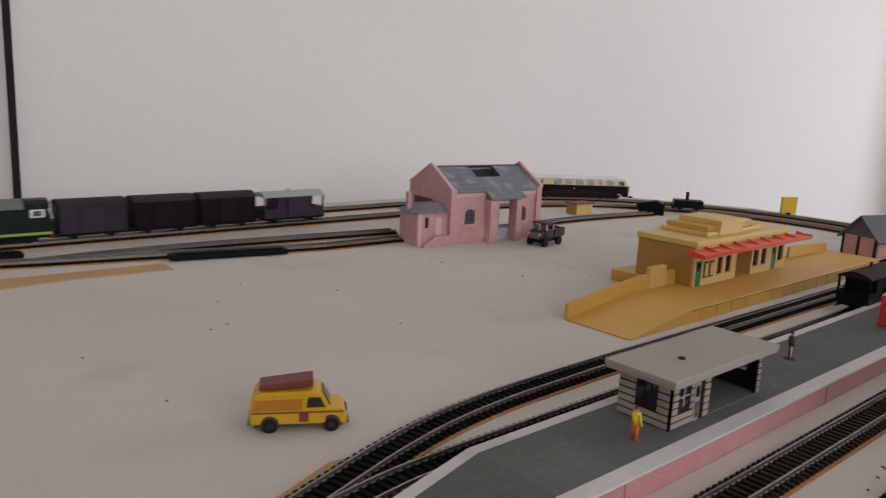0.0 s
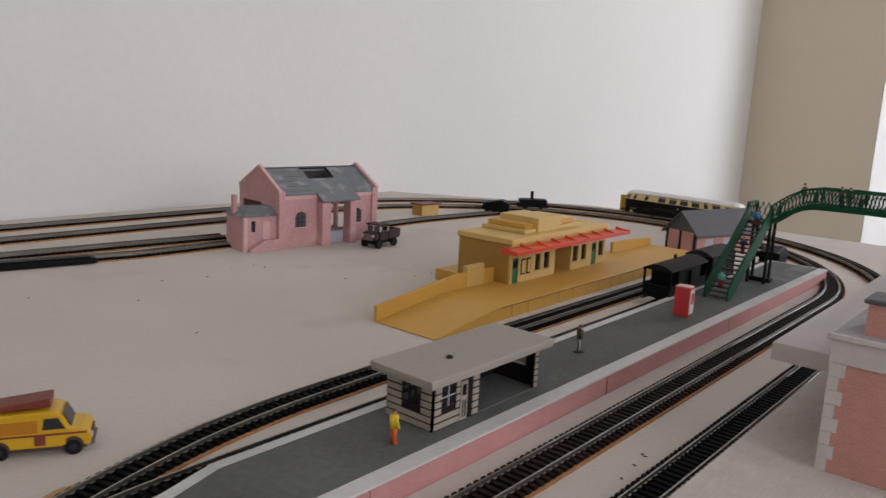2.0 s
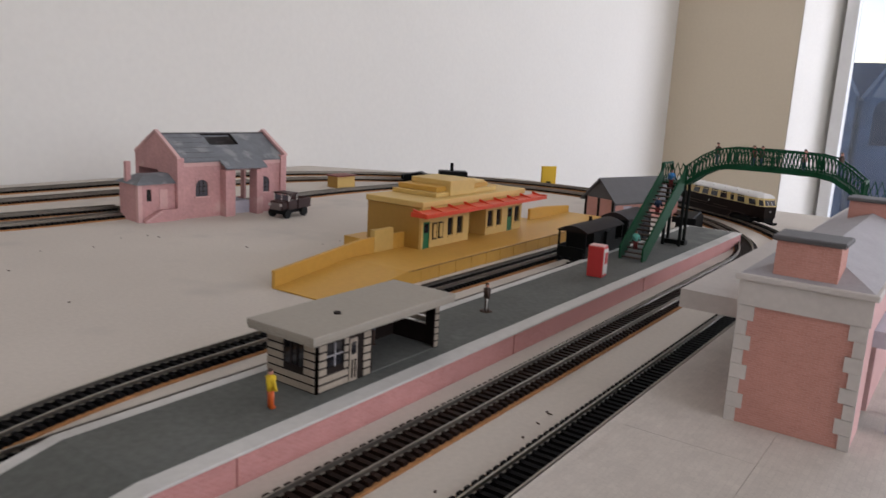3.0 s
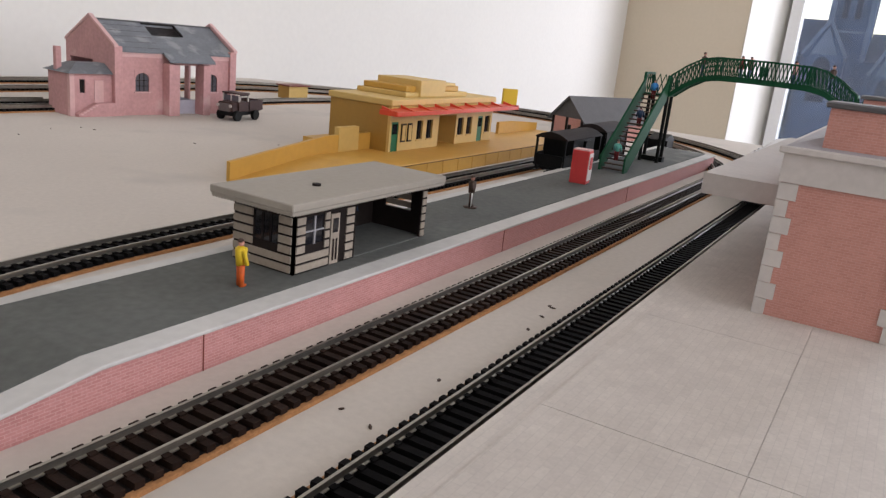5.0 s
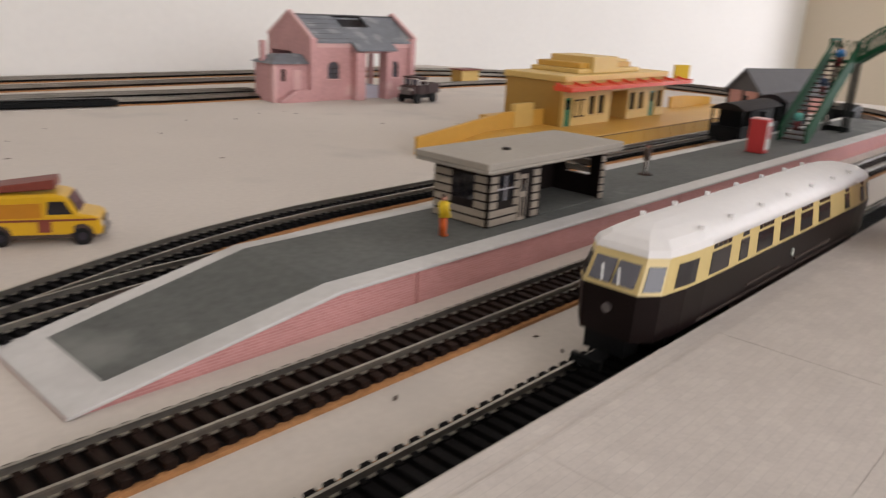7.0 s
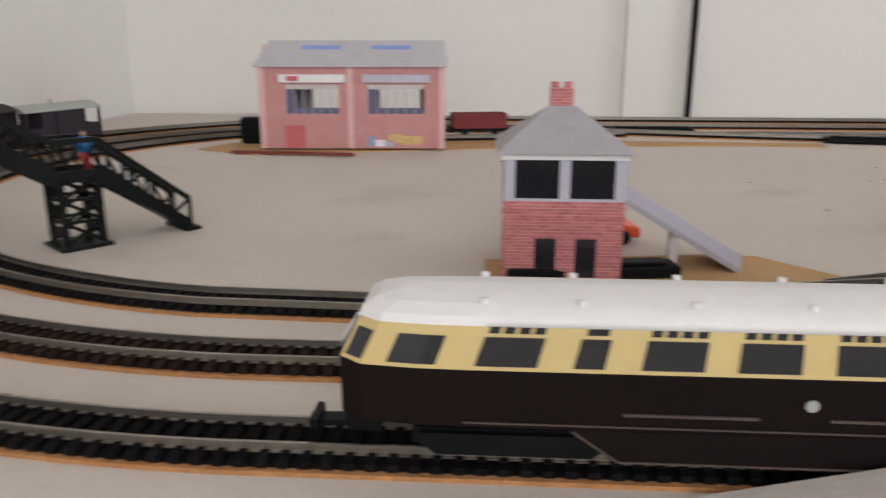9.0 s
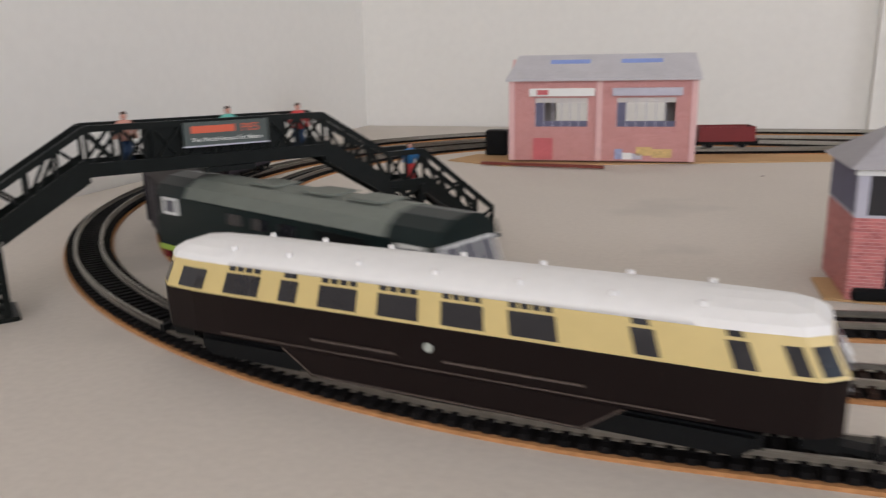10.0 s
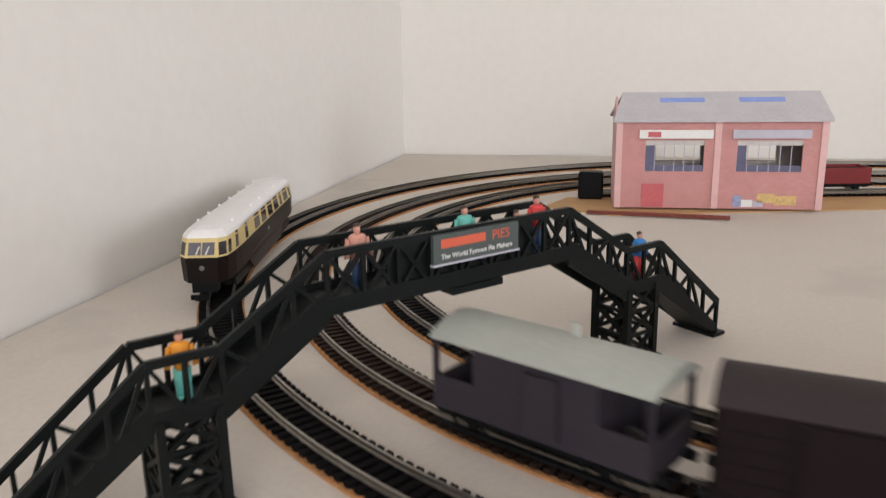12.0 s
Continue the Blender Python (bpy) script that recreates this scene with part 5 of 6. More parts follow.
# ---------------------------------------------------------------- road vehicles and small things
def van():
    v = thing("delivery_van", "toy yellow delivery van with a brown roof board", "van", (-1.175, 2.64, 0), -30)
    W = 0.215
    prof = [(-0.265, 0.045), (-0.28, 0.06), (-0.278, 0.13), (-0.255, 0.215), (-0.23, 0.238), (0.06, 0.246), (0.115, 0.238), (0.135, 0.226), (0.175, 0.15), (0.245, 0.138), (0.268, 0.12), (0.275, 0.06), (0.265, 0.042)]
    part("body", prism(prof, -W / 2, W / 2, "y"), "van_yellow", v, "glossy yellow body", bevel=0.014)
    for side in (-1, 1):
        y0, y1 = side * (W / 2 - 0.004), side * (W / 2 + 0.0015)
        part("side_panel", prism([(-0.262, 0.135), (-0.245, 0.2), (0.02, 0.205), (0.02, 0.135)], y0, y1, "y"), "van_ochre", v, "faded orange side panel")
        part("side_stripe", box(-0.266, 0.255, side * (W / 2 - 0.004), side * (W / 2 + 0.0022), 0.117, 0.127), "van_brown", v, "thin brown waist line")
        part("door", box(0.03, 0.15, y0, y1, 0.058, 0.114), "van_yellow", v)
        part("cab_window", prism([(0.04, 0.15), (0.05, 0.212), (0.118, 0.212), (0.152, 0.15)], y0, side * (W / 2 + 0.002), "y"), "window", v)
        part("emblem", box(0.0, 0.055, y0, side * (W / 2 + 0.0035), 0.065, 0.125), "van_brown", v, "small brown printed emblem")
        part("sill", box(-0.25, 0.25, side * (W / 2 - 0.008), side * (W / 2 - 0.001), 0.036, 0.056), "brown_coat", v)
        for x in (-0.165, 0.185):
            part("wheel_arch", cyl((x, side * (W / 2 - 0.012), 0.05), 0.053, 0.026, "y", 18), "brown_coat", v)
            w = part("wheel", cyl((x, side * (W / 2 - 0.012), 0.042), 0.042, 0.034, "y", 18), "tyre", v, "black wheel")
            part("hub", cyl((x, side * (W / 2 + 0.006), 0.042), 0.02, 0.004, "y", 12), "wagon_grey", w)
        part("headlamp", cyl((0.276, side * 0.075, 0.095), 0.016, 0.008, "x", 12), "stone_paper", v)
    part("windscreen", prism([(0.1375, 0.227), (0.1775, 0.152), (0.1805, 0.155), (0.1405, 0.23)], -W / 2 + 0.022, W / 2 - 0.022, "y"), "window", v)
    part("grille", box(0.272, 0.279, -0.055, 0.055, 0.075, 0.112), "brown_coat", v)
    part("bumper", box(0.27, 0.288, -W / 2 + 0.01, W / 2 - 0.01, 0.042, 0.06), "steel", v, bevel=0.004)
    part("bumper", box(-0.292, -0.276, -W / 2 + 0.01, W / 2 - 0.01, 0.045, 0.06), "steel", v, bevel=0.004)
    part("roof_board", prism([(-0.225, 0.243), (0.08, 0.262), (0.08, 0.308), (-0.225, 0.272)], -W / 2 + 0.035, W / 2 - 0.035, "y"), "van_brown", v, "red-brown sloping board on the roof", bevel=0.004)


def lorry():
    v = thing("lorry", "small dark red-brown lorry with an open cab", "lorry", (4.5, 5.78, 0), 188)
    v.matrix_world = v.matrix_world @ Matrix.Scale(1.15, 4)
    part("chassis", box(-0.22, 0.22, -0.08, 0.08, 0.05, 0.09), "black", v)
    part("bonnet", box(0.12, 0.22, -0.09, 0.09, 0.09, 0.185), "lorry_brown", v, bevel=0.012)
    part("cab", box(-0.03, 0.13, -0.105, 0.105, 0.09, 0.19), "lorry_brown", v, bevel=0.006)
    for x in (-0.022, 0.12):
        for y in (-0.098, 0.0, 0.098):
            part("cab_pillar", bar((x, y, 0.19), (x, y, 0.262), 0.013), "stone_paper", v)
    for y in (-0.098, 0.098):
        part("cab_rail", bar((-0.022, y, 0.255), (0.12, y, 0.255), 0.016), "lorry_brown", v)
    part("cab_roof", box(-0.032, 0.13, -0.108, 0.108, 0.262, 0.276), "lorry_brown", v)
    part("windscreen", box(0.122, 0.126, -0.088, -0.01, 0.195, 0.25), "window_lit", v)
    part("windscreen", box(0.122, 0.126, 0.01, 0.088, 0.195, 0.25), "window_lit", v)
    for side in (-1, 1):
        part("bed_side", box(-0.24, -0.035, side * 0.098, side * 0.112, 0.1, 0.2), "lorry_brown", v)
        for x in (-0.14, 0.15):
            part("wheel", cyl((x, side * 0.1, 0.052), 0.052, 0.035, "y", 16), "tyre", v)
    part("bed", box(-0.24, -0.035, -0.098, 0.098, 0.09, 0.105), "lorry_brown", v)
    part("tailboard", box(-0.252, -0.24, -0.112, 0.112, 0.1, 0.2), "lorry_brown", v)
    part("grille", box(0.22, 0.227, -0.07, 0.07, 0.095, 0.17), "steel", v)
    for y in (-0.075, 0.075):
        part("headlamp", cyl((0.228, y, 0.15), 0.016, 0.012, "x", 10), "stone_paper", v)


def vending():
    v = thing("red_kiosk", "red vending kiosk with a white front on the platform", "kiosk", (3.82, 1.2, HP + 0.004), 4)
    part("body", box(-0.06, 0.06, -0.07, 0.07, 0, 0.27), "red_vend", v, bevel=0.006)
    part("front", box(-0.05, 0.05, -0.076, -0.0705, 0.03, 0.25), "white", v)
    part("panel", box(-0.03, 0.03, -0.08, -0.0765, 0.12, 0.22), "red_vend", v)
    part("top", box(-0.055, 0.055, -0.065, 0.065, 0.27, 0.278), "pink_pale", v)


def signal_box():
    g = thing("signal_box", "red brick signal box with hipped slate roof and wide windows", "signal box", (-3.91, 1.62, 0), 0)
    W, Dp, Hb, Hw = 0.56, 0.60, 0.40, 0.615
    part("base_wall", wall_holes(0, W, 0, Hb, [(0.15, 0.25, 0.03, 0.22), (0.34, 0.44, 0.03, 0.22)], 0, 0.02, "y"), "brick_red", g, "red-brick paper base")
    part("base_wall", box(0, 0.02, 0.02, Dp, 0, Hb), "brick_red", g)
    part("base_wall", box(W - 0.02, W, 0.02, Dp, 0, Hb), "brick_red", g)
    part("base_wall", box(0.02, W - 0.02, Dp - 0.02, Dp, 0, Hb), "brick_red", g)
    for a in (0.148, 0.338):
        part("arch_window", box(a, a + 0.105, 0.008, 0.014, 0.03, 0.22), "window", g)
        part("lintel", box(a - 0.02, a + 0.125, -0.008, -0.0005, 0.225, 0.25), "brick_red", g)
    for z in (0.32, 0.36):
        part("brick_band", box(-0.006, W + 0.006, -0.006, 0.0, z, z + 0.018), "brick_red", g)
    part("cabin_floor", box(0.0, W, 0.0, Dp, Hb, Hb + 0.012), "lilac", g)
    for x in (0.0, W / 2 - 0.025, W - 0.05):
        part("window_post", box(x, x + 0.05, -0.004, 0.02, Hb + 0.012, Hw), "lilac", g, "pale window post")
    for a, b in ((0.05, W / 2 - 0.025), (W / 2 + 0.025, W - 0.05)):
        part("window", box(a, b, 0.008, 0.014, Hb + 0.012, Hw - 0.02), "window", g)
    part("window_head", box(-0.01, W + 0.01, -0.012, 0.02, Hw - 0.02, Hw + 0.01), "white", g)
    for x in (0.0, W - 0.02):
        part("side_wall", box(x, x + 0.02, 0.02, Dp, Hb + 0.012, Hw), "purple", g)
    part("cabin_back", box(0.02, W - 0.02, Dp - 0.02, Dp, Hb + 0.012, Hw), "purple", g)
    bm = bmesh.new()
    o = 0.04
    v = [bm.verts.new(q) for q in ((-o, -o, Hw + 0.01), (W + o, -o, Hw + 0.01), (W + o, Dp + o, Hw + 0.01), (-o, Dp + o, Hw + 0.01), (W / 2 - 0.07, Dp / 2, Hw + 0.2), (W / 2 + 0.07, Dp / 2, Hw + 0.2))]
    for q in ((0, 3, 2, 1), (0, 1, 5, 4), (2, 3, 4, 5), (3, 0, 4), (1, 2, 5)):
        bm.faces.new([v[i] for i in q])
    part("roof", bm, "slate_pale", g, "mauve-grey slate-paper hipped roof")
    c = part("chimney", box(W / 2 - 0.05, W / 2 + 0.06, Dp / 2 + 0.06, Dp / 2 + 0.17, Hw + 0.1, Hw + 0.28), "brick_red", g)
    for x in (-0.028, 0.038):
        part("chimney_pot", cyl((W / 2 + x, Dp / 2 + 0.13, Hw + 0.295), 0.022, 0.03, "z", 10), "brick_red", c)
    r = part("ramp", prism([(W, Hb - 0.03), (W, Hb), (W + 0.62, 0.03), (W + 0.62, 0.0)], 0.2, 0.5, "y"), "slate_pale", g, "pale paper stair flight at the side")
    part("ramp_side", prism([(W, Hb), (W, Hb + 0.07), (W + 0.62, 0.1), (W + 0.62, 0.03)], 0.2, 0.21, "y"), "lilac", r)
    part("ramp_post", box(W + 0.27, W + 0.31, 0.22, 0.26, 0, 0.22), "stone_paper", r)


def paper_shed():
    g = thing("industrial_unit", "pink brick unit with large windows and rooflights", "workshop", (-6.4, 6.02, 0.03), 3.5)
    W, Dp, H = 1.93, 0.7, 0.84
    holes = [(0.28, 0.83, 0.36, 0.66), (1.13, 1.72, 0.36, 0.66)]
    part("front_wall", wall_holes(0, W, 0, H, holes, 0, 0.025, "y"), "pink_brick", g, "pink printed brick front")
    part("back_wall", wall_holes(0, W, 0, H, [(0.45, 0.9, 0.36, 0.7), (1.2, 1.65, 0.36, 0.7)], Dp - 0.025, Dp, "y"), "stone_paper", g)
    for x in (0, W - 0.025):
        part("gable_wall", prism([(0.025, 0), (0.025, H), (Dp / 2, H + 0.22), (Dp - 0.025, H), (Dp - 0.025, 0)], x, x + 0.025, "x"), "pink_pale", g)
    part("floor", box(0.025, W - 0.025, 0.025, Dp - 0.025, 0, 0.02), "purple", g)
    for y0, y1 in ((-0.04, Dp / 2), (Dp + 0.04, Dp / 2)):
        slope = prism([(y0, H - 0.005), (y1, H + 0.235), (y1, H + 0.26), (y0, H + 0.02)], -0.03, W + 0.03, "x")
        high = max(v.co.z for v in slope.verts)
        for v in slope.verts:
            if v.co.z > high * 0.9:
                v.co.x += 0.1 * (high / (H + 0.26)) * (1 if v.co.x < 0.5 * W * high / (H + 0.26) else -0.4)
        part("roof_slope", slope, "roof_lilac", g, "pale grey card roof")
    rise = 0.24 / (Dp / 2 + 0.04)
    for a in (0.42, 1.16):
        y0, y1 = 0.2, 0.26
        z0, z1 = H + 0.02 + rise * (y0 + 0.04), H + 0.02 + rise * (y1 + 0.04)
        part("rooflight", prism([(y0, z0), (y1, z1), (y1, z1 + 0.004), (y0, z0 + 0.004)], a, a + 0.42, "x"), "blue_glass", g, "blue printed rooflight")
    for a, b, c, d in holes:
        w = part("window_frame", box(a, b, 0.01, 0.016, c, c + 0.06), "purple", g)
        for i in range(6):
            x = a + (b - a) * i / 6
            part("glazing_bar", bar((x, 0.012, c), (x, 0.012, d), 0.007), "lilac", w)
        part("blind", box(a, b, 0.01, 0.014, d - 0.05, d), "stone_paper", w)
        part("dark_jamb", box(a, a + 0.09, 0.022, 0.026, c, d), "purple", w)
    part("fascia", box(0.22, 0.9, -0.03, -0.0005, 0.68, 0.76), "white", g, "white fascia board with a red mark")
    part("fascia_mark", box(0.3, 0.42, -0.034, -0.0305, 0.695, 0.745), "print_red", g)
    part("fascia", box(1.08, 1.78, -0.03, -0.0005, 0.68, 0.76), "lilac", g)
    part("red_door", box(0.26, 0.47, -0.006, -0.0005, 0.01, 0.24), "print_red", g, "red door panel")
    for a, b, c, d, m in ((1.12, 1.2, 0.02, 0.13, "print_blue"), (1.2, 1.3, 0.02, 0.09, "white"), (1.34, 1.5, 0.06, 0.15, "print_yellow"), (1.5, 1.7, 0.04, 0.13, "print_yellow"), (1.3, 1.4, 0.02, 0.08, "lilac")):
        part("paint_mark", box(a, b, -0.005, -0.0005, c, d), m, g)
    for x in (0, 0.97 - 0.05, W - 0.06):
        part("pilaster", box(x, x + 0.06, -0.012, -0.0005, 0, H), "pink_pale", g)
    s = part("card_sheet", prism([(-7.1, 6.05), (-6.4, 5.72), (-3.2, 6.55), (-1.2, 6.75), (-0.3, 6.7), (-0.3, 7.0), (-3.2, 7.1), (-6.9, 6.6)], 0.0, 0.012, "z"), "card")
    tagged(s, "brown card strip laid under the shed and siding", "cardboard", kind="structure")
    st = part("timber_strip", bar((-6.65, 5.78, 0.026), (-5.35, 5.66, 0.026), 0.05, 0.028), "van_brown")
    tagged(st, "thin dark wooden strip lying before the shed", "wood strip")
    t2 = part("buffer_stop", box(-6.78, -6.52, 6.5, 6.7, 0.012, 0.3), "black", bevel=0.02)
    tagged(t2, "black buffer stop block at the siding's end", "buffer stop")


def black_bridge():
    """A black lattice footbridge across the west curve: built along x, then turned."""
    a, bb = Vector((-7.76, 0.465, 0)), Vector((-6.30, 2.158, 0))
    d = bb - a
    ln = d.length
    b = thing("black_footbridge", "black lattice footbridge with stairs and an advertising board", "footbridge", (a.x, a.y, 0), math.degrees(math.atan2(d.y, d.x)))
    zl, zt, hr, w = 0.405, 0.655, 0.195, 0.105
    # deck of five lengths: stair, landing, flight, span, and the same down again
    n0, n1 = 0.12, ln - 0.12
    nodes = [(-0.63, 0.0), (-n0, zl), (n0, zl), (0.52, zt), (ln - 0.52, zt), (n1, zl), (ln + n0, zl), (ln + 0.63, 0.0)]
    for (x0, z0), (x1, z1) in zip(nodes, nodes[1:]):
        part("deck", bar((x0, 0, z0), (x1, 0, z1), 2 * w, 0.022), "iron", b)
        deep, rise = (0.03, 0.035) if z0 == z1 else (0.055, 0.065)
        for y in (-w, w):
            part("handrail", bar((x0, y, z0 + hr), (x1, y, z1 + hr), 0.022, 0.03), "iron", b)
            part("girder", prism([(x0, max(0.0, z0 - deep)), (x1, max(0.0, z1 - deep)), (x1, z1 + rise), (x0, z0 + rise)], y - 0.009, y + 0.009, "y"), "iron", b)
            seg = math.hypot(x1 - x0, z1 - z0)
            k = max(2, round(seg / 0.15))
            for i in range(k):
                p, q = Vector((x0, y, z0)).lerp((x1, y, z1), i / k), Vector((x0, y, z0)).lerp((x1, y, z1), (i + 1) / k)
                up = Vector((0, 0, hr))
                bm = bmesh.new()
                add_bar(bm, p, p + up, 0.016)
                if i % 2:
                    add_bar(bm, p, q + up, 0.014)
                else:
                    add_bar(bm, p + up, q, 0.014)
                if seg > 0.3 and abs(z1 - z0) < 0.01:
                    add_bar(bm, p + up if i % 2 else p, q if i % 2 else q + up, 0.014)
                part("lattice_bay", bm, "iron", b)
            if (x1, z1) == nodes[-1]:
                part("end_post", bar((x1, y, 0.02), (x1, y, hr), 0.018), "iron", b)
    for sx in (-1, 1):
        xx = -0.63 if sx < 0 else ln + 0.63
        part("foot", box(xx - 0.05, xx + 0.05, -w - 0.03, w + 0.03, 0, 0.02), "iron", b)
    # trestle towers
    for cx in (0.0, ln):
        part("base_plate", box(cx - 0.145, cx + 0.145, -0.14, 0.14, 0, 0.022), "iron", b, bevel=0.006)
        for x in (cx - 0.1, cx + 0.1):
            for y in (-w, w):
                part("tower_leg", bar((x, y, 0.025), (x, y, zl), 0.03), "iron", b)
        for z0 in (0.03, 0.155, 0.28):
            z1 = z0 + 0.125
            for y in (-w, w):
                bm = bmesh.new()
                add_bar(bm, (cx - 0.1, y, z0), (cx + 0.1, y, z1), 0.018)
                add_bar(bm, (cx + 0.1, y, z0), (cx - 0.1, y, z1), 0.018)
                add_bar(bm, (cx - 0.1, y, z1), (cx + 0.1, y, z1), 0.016)
                part("cross_brace", bm, "iron", b)
            for x in (cx - 0.1, cx + 0.1):
                bm = bmesh.new()
                add_bar(bm, (x, -w, z0), (x, w, z1), 0.018)
                add_bar(bm, (x, w, z0), (x, -w, z1), 0.018)
                add_bar(bm, (x, -w, z1), (x, w, z1), 0.016)
                part("cross_brace", bm, "iron", b)
    # advertising board on the south-east face
    mid = ln / 2 + 0.06
    s = part("sign", box(mid - 0.215, mid + 0.215, -w - 0.03, -w - 0.012, zt + 0.082, zt + 0.197), "sign_board", b, "dark green advertising board")
    part("sign_backing", box(mid - 0.40, mid + 0.33, -w + 0.012, -w + 0.02, zt - 0.03, zt + hr), "iron", b)
    part("sign_edge", box(mid - 0.22, mid + 0.22, -w - 0.034, -w - 0.011, zt + 0.075, zt + 0.0815), "lilac", s)
    part("lamp_tray", box(mid - 0.12, mid + 0.14, -w - 0.02, w, zt - 0.06, zt - 0.032), "iron", b)
    part("name_bar", box(mid - 0.18, mid + 0.04, -w - 0.032, -w - 0.0302, zt + 0.143, zt + 0.178), "sign_red", s, "red bar of lettering")
    for tx, text, size, zz, m in ((mid + 0.12, "PIES", 0.058, zt + 0.142, "sign_red"), (mid, "The World Famous Pie Makers", 0.03, zt + 0.1, "white")):
        cu = bpy.data.curves.new("lettering", "FONT")
        cu.body, cu.size, cu.align_x = text, size * S * 0.95, "CENTER"
        cu.extrude = 0.00008
        cu.materials.append(M[m])
        ob = new("lettering", cu)
        ob.parent = s
        ob.matrix_basis = pose(tx * S, (-w - 0.0312) * S, zz * S, 90, 0, 0)
    return b


def on_bridge(x, y, z):
    a, bb = Vector((-7.76, 0.465, 0)), Vector((-6.30, 2.158, 0))
    d = (bb - a).normalized()
    p = a + d * x + Vector((-d.y, d.x, 0)) * y
    return (p.x, p.y, z)


def figures():
    figure("painted worker in a yellow jacket and orange trousers", (0.02, 1.14, HP + 0.004), 70, "hivis", "hi_orange", 0.195)
    figure("painted figure in dark brown with a bag on a round base", (2.16, 1.29, HP + 0.004), 30, "brown_coat", "brown_coat", 0.2, base=True)
    for x, y, c in ((0.86, 1.36, "navy"), (1.02, 1.38, "navy")):
        figure("painted seated figure in dark blue in the shelter", (x, y, HP + 0.012), 0, c, "brown_coat", 0.22)
    ln = 2.236
    figure("painted figure in an orange coat and green skirt on the landing", on_bridge(0.02, 0.0, 0.417), 40, "orange", "teal", 0.235)
    figure("painted figure in pink and blue on the span", on_bridge(0.72, 0.02, 0.66), 40, "skin", "navy", 0.25)
    figure("painted figure in a sea-green coat on the span", on_bridge(1.24, 0.03, 0.66), 40, "teal", "teal", 0.25)
    figure("painted figure in brown on the span", on_bridge(1.5, 0.0, 0.66), 40, "brown_coat", "brown_coat", 0.2)
    figure("painted figure in a red coat on the span", on_bridge(1.62, 0.0, 0.66), 40, "red_vend", "navy", 0.25)
    figure("painted figure in a bright blue coat on the landing", on_bridge(ln + 0.09, 0.0, 0.417), 40, "blue", "red_vend", 0.225)
    # on the green bridge
    for y, c in ((0.86, "brown_coat"), (0.5, "wagon_red"), (0.42, "brown_coat"), (0.02, "pink_wall"), (-0.3, "brown_coat")):
        figure("tiny painted figure on the green bridge", (5.86, y, HP + 0.70 + 0.225), 0, c, "navy", 0.22)
    for x, z, c in ((5.32, 0.39, "navy"), (4.8, 0.1, "teal"), (5.64, 0.65, "blue")):
        figure("tiny painted figure on the green stairs", (x, 1.24, HP + z), 90, c, "wagon_red", 0.185)


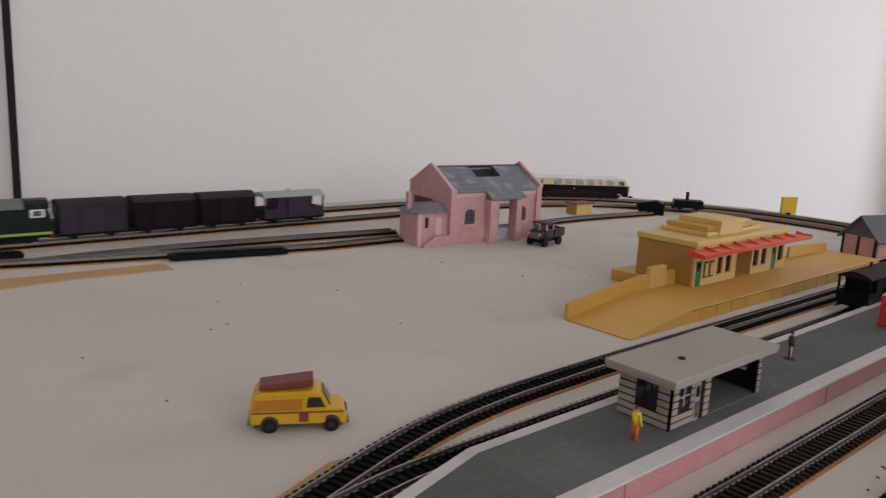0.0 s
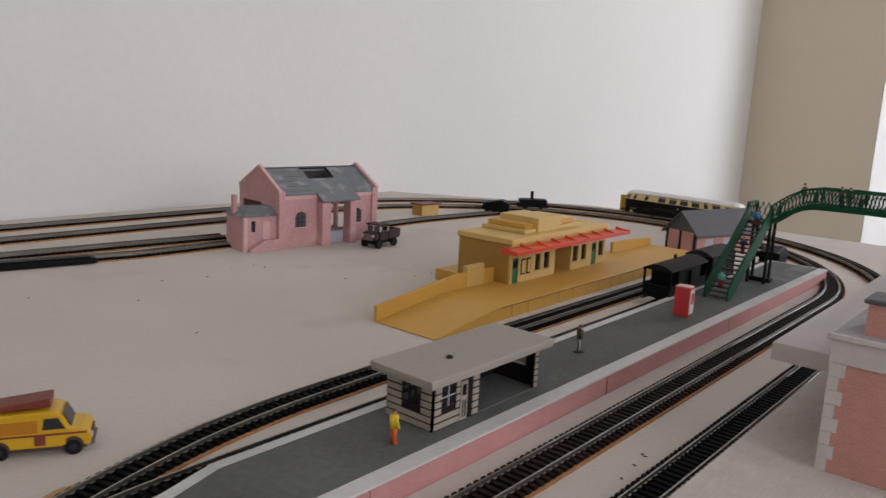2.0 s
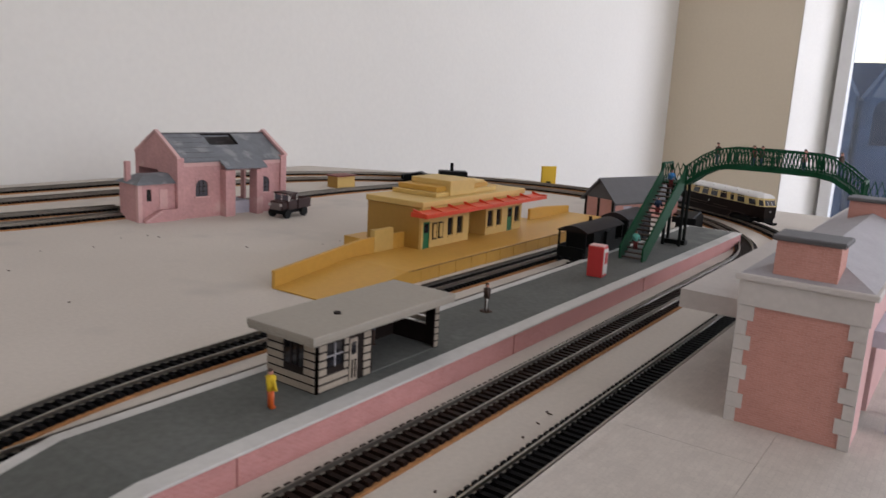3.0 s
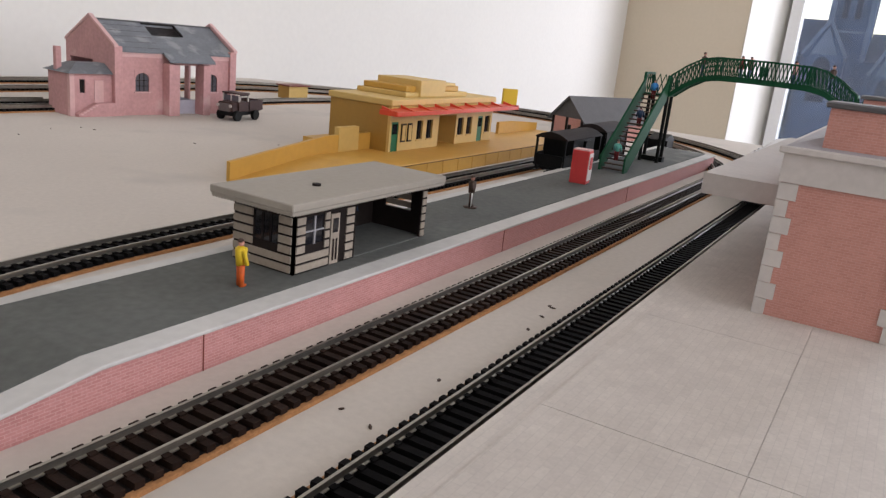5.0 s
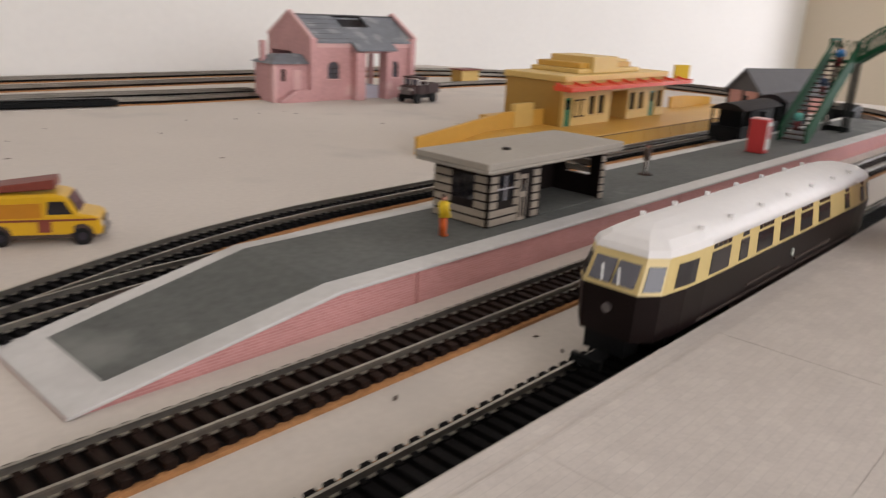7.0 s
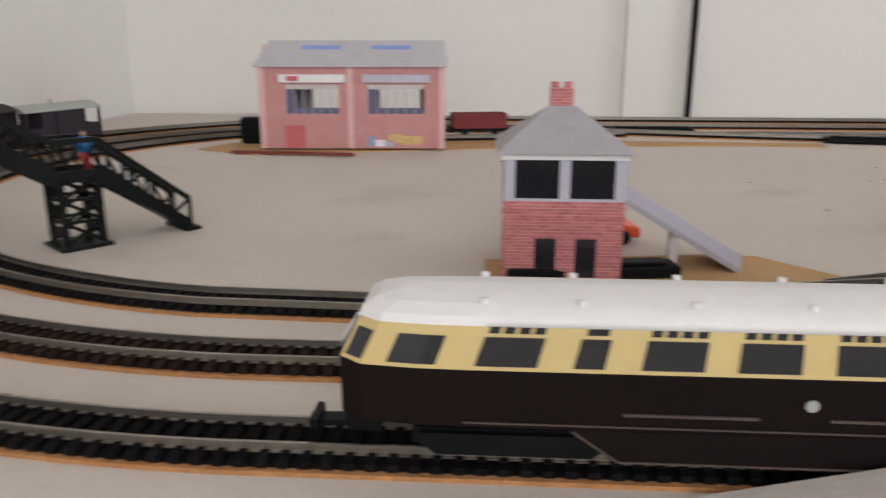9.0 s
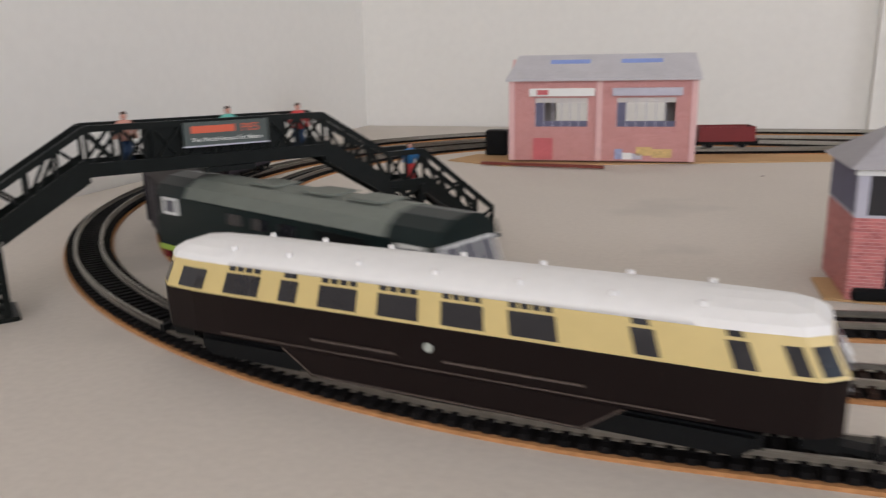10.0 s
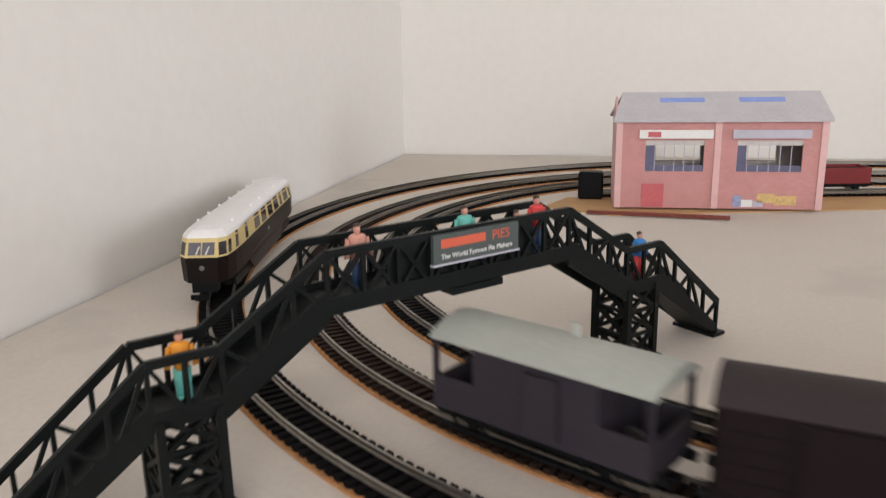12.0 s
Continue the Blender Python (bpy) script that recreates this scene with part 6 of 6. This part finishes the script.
def lineside():
    h = thing("yellow_hut", "small cream-yellow hut with a flat brown roof", "hut", (7.05, 7.32, 0), -4)
    part("body", box(0, 0.4, 0, 0.24, 0, 0.19), "yellow_light", h)
    part("end", box(-0.006, -0.0005, 0.0, 0.24, 0, 0.19), "yellow_dark", h)
    part("roof", box(-0.03, 0.43, -0.03, 0.27, 0.19, 0.21), "van_brown", h)
    y = thing("yellow_hoarding", "bright yellow upright hoarding beside the curve", "hoarding", (10.82, 5.5, 0), -27)
    part("board", box(0, 0.33, 0, 0.05, 0.0, 0.37), "yellow_warn", y, bevel=0.008)
    part("plate", box(0.1, 0.2, -0.008, -0.0005, 0.03, 0.08), "black", y)
    for x, yy, rz, lab in ((8.55, 6.84, -60, "black buffer stop block at the end of the siding"), (8.0, 1.73, 0, "black buffer stop block at the end of the bay road")):
        b = thing("buffer_stop", lab, "buffer stop", (x, yy, 0), rz, "buffer stops")
        part("block", prism([(-0.2, 0.0), (-0.2, 0.2), (0.1, 0.26), (0.24, 0.2), (0.24, 0.0)], -0.12, 0.12, "y"), "black", b, bevel=0.01)
        part("beam", box(-0.235, -0.2, -0.16, 0.16, 0.12, 0.2), "black", b)
    c = thing("tank_wagon", "small black wagon with a stub chimney by the curve", "wagon", (9.3, 6.55, -0.015), -50)
    underframe(c, 0.5, 0.28, 0.3)
    part("body", box(-0.26, 0.26, -0.14, 0.14, 0.166, 0.27), "black", c, bevel=0.01)
    part("chimney", cyl((-0.02, 0, 0.34), 0.03, 0.15, "z", 12), "black", c)
    # point motors and card pads
    for x0, x1, yy, rz, lab in ((-2.5, -1.45, 7.98, 0, 1), (-0.2, 1.15, 7.0, -11, 1), (-2.72, -2.2, 1.16, 14, 1), (-3.9, -3.05, 1.72, 8, 1)):
        m = thing("point_motor", "long black plastic point motor beside the turnout", "point motor", ((x0 + x1) / 2, yy, 0.012), rz, "point motors")
        L = x1 - x0
        part("case", box(-L / 2, L / 2, -0.08, 0.08, 0, 0.06), "black", m, bevel=0.012)
        part("cover", box(-L / 2 + 0.06, L / 2 - 0.06, -0.05, 0.05, 0.06, 0.075), "black", m, bevel=0.006)
        part("link", box(-0.02, 0.02, 0.08, 0.14, 0.02, 0.03), "steel", m)
    for pts, lab in (([(-3.0, 1.0), (-2.87, 0.9), (-2.18, 1.08), (-2.1, 1.2), (-2.2, 1.4), (-3.0, 1.25)], "brown card pad under the point motor"),
                     ([(-4.0, 1.62), (-3.2, 1.55), (-2.35, 1.68), (-2.25, 1.8), (-2.55, 2.14), (-2.8, 2.16), (-4.0, 1.98)], "brown card pad beside the turnout"),
                     ([(-1.85, 1.72), (-1.3, 1.95), (-1.12, 2.1), (-1.3, 2.12), (-1.9, 1.88)], "brown card pad beside the bay turnout")):
        tagged(part("card_pad", prism(pts, 0.0, 0.011, "z"), "card"), lab, "cardboard", "card pads", kind="structure")
    r = thing("orange_car", "bright orange-red toy car", "car", (-3.4, 2.45, 0), 8)
    part("body", prism([(-0.27, 0.04), (-0.275, 0.1), (-0.14, 0.115), (-0.08, 0.18), (0.1, 0.18), (0.16, 0.115), (0.27, 0.1), (0.275, 0.04)], -0.11, 0.11, "y"), "red_orange", r, bevel=0.012)
    for side in (-1, 1):
        part("side_window", prism([(-0.1, 0.12), (-0.06, 0.168), (0.08, 0.168), (0.12, 0.12)], side * 0.109, side * 0.113, "y"), "window", r)
        for x in (-0.17, 0.17):
            part("wheel", cyl((x, side * 0.098, 0.042), 0.042, 0.03, "y", 16), "tyre", r)


def outside():
    """What shows through the window: sky and a stone church across the street."""
    g = thing("church", "blue-grey stone church with a square tower and steep gables", "church", (150, 0, -40))
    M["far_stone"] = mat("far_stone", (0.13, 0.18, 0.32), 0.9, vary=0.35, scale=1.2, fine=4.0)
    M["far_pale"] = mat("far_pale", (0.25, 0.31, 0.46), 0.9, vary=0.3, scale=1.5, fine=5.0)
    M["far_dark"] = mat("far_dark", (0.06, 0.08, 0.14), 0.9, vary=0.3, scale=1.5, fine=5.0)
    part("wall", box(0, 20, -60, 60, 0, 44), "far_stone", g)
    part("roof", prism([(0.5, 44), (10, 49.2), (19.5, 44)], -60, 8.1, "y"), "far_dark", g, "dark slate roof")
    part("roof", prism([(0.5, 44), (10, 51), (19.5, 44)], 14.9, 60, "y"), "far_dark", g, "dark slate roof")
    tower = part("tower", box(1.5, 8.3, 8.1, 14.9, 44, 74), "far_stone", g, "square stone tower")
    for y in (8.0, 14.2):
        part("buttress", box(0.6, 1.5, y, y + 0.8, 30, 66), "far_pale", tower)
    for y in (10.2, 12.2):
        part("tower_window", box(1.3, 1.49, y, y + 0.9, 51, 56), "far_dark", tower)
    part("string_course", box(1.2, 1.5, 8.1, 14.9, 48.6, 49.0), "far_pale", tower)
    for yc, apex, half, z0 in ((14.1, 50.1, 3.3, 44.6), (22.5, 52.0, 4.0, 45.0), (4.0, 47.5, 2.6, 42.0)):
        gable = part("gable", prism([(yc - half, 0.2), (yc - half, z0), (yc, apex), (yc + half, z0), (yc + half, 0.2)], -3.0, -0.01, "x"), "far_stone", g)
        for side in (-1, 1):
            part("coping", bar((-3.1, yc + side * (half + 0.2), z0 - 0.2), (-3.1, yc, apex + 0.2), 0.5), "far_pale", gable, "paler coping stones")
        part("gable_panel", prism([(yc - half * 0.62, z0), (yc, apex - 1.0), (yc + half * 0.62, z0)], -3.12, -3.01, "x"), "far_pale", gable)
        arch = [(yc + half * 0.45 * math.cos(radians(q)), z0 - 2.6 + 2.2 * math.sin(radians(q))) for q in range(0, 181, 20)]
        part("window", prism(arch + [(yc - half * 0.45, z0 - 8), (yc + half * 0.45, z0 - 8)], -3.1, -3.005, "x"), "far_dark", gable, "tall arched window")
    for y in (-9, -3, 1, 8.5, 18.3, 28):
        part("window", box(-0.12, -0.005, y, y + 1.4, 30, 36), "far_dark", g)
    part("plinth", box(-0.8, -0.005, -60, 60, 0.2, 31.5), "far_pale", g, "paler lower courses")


room()
table()
outside()
near_platform()
island_platform()
yellow_station()
goods_shed()
brick_shed()
near_building()
shelter()
green_bridge()
black_bridge()
signal_box()
paper_shed()
standing_wagons()
van()
lorry()
vending()
lineside()
figures()
RAILCAR = railcar()
DIESEL = diesel()
VANS = [box_van("dark grey-brown covered goods van", "wagon_grey", "wagon_roof"), box_van("dark brown covered goods van", "wagon_brown", "wagon_roof"), box_van("dark brown covered goods van", "wagon_brown", "wagon_roof")]
BRAKE = brake_van("grey-brown brake van with a pale roof at the train's end", "wagon_grey", "brake_roof")
tracks()


# ---------------------------------------------------------------- what moves
def along(knots, t):
    """A flowing value through (time, value) knots."""
    k = [(2 * knots[0][0] - knots[1][0], 2 * knots[0][1] - knots[1][1]), *knots, (2 * knots[-1][0] - knots[-2][0], 2 * knots[-1][1] - knots[-2][1])]
    for i in range(1, len(k) - 2):
        if t <= k[i + 1][0] or i == len(k) - 3:
            (t0, a), (t1, b), (t2, c), (t3, d) = k[i - 1:i + 3]
            h = t2 - t1
            m1, m2 = (c - a) / (t2 - t0) * h, (d - b) / (t3 - t1) * h
            s = (t - t1) / h
            return (2 * s ** 3 - 3 * s * s + 1) * b + (s ** 3 - 2 * s * s + s) * m1 + (3 * s * s - 2 * s ** 3) * c + (s ** 3 - s * s) * m2


def seat(u, half, loop, facing):
    """The pose of a vehicle whose bogies stand half before and behind u on a loop."""
    x0, y0 = oval(u - half, loop)
    x1, y1 = oval(u + half, loop)
    a = math.atan2(y1 - y0, x1 - x0) + (0 if facing > 0 else math.pi)
    return pose((x0 + x1) / 2 * S, (y0 + y1) / 2 * S, (RAIL - 0.081) * S, 0, 0, math.degrees(a))


# how far the railcar's middle and the diesel's front have come along their loops
CAR = [(0, 38.68), (1.0, 41.36), (2.0, 43.98), (2.5, 45.28), (3.0, 46.58), (3.5, 47.86), (5.5, 51.92), (6.0, 53.38), (6.5, 54.78), (7.0, 56.12), (7.5, 57.36), (9.3, 60.6), (9.5, 61.05), (10.0, 62.29), (10.5, 63.54), (10.9, 64.58), (11.2, 65.38), (12.0, 67.74)]
TRAIN = [(0, 24.88), (0.5, 24.18), (1.0, 23.47), (9.3, 12.65), (9.5, 12.3), (10.0, 11.45), (10.5, 10.4), (10.9, 9.6), (11.2, 9.05), (12.0, 7.48)]


def motions():
    times = [i * 0.2 for i in range(61)]
    walk(RAILCAR, [(t, seat(along(CAR, t), 0.72, OUTER, 1)) for t in times])
    walk(DIESEL, [(t, seat(along(TRAIN, t) + 1.03, 0.62, INNER, -1)) for t in times])
    for i, v in enumerate(VANS):
        walk(v, [(t, seat(along(TRAIN, t) + 2.5 + 0.855 * i, 0.21, INNER, -1)) for t in times])
    walk(BRAKE, [(t, seat(along(TRAIN, t) + 5.2, 0.29, INNER, -1)) for t in times])


motions()
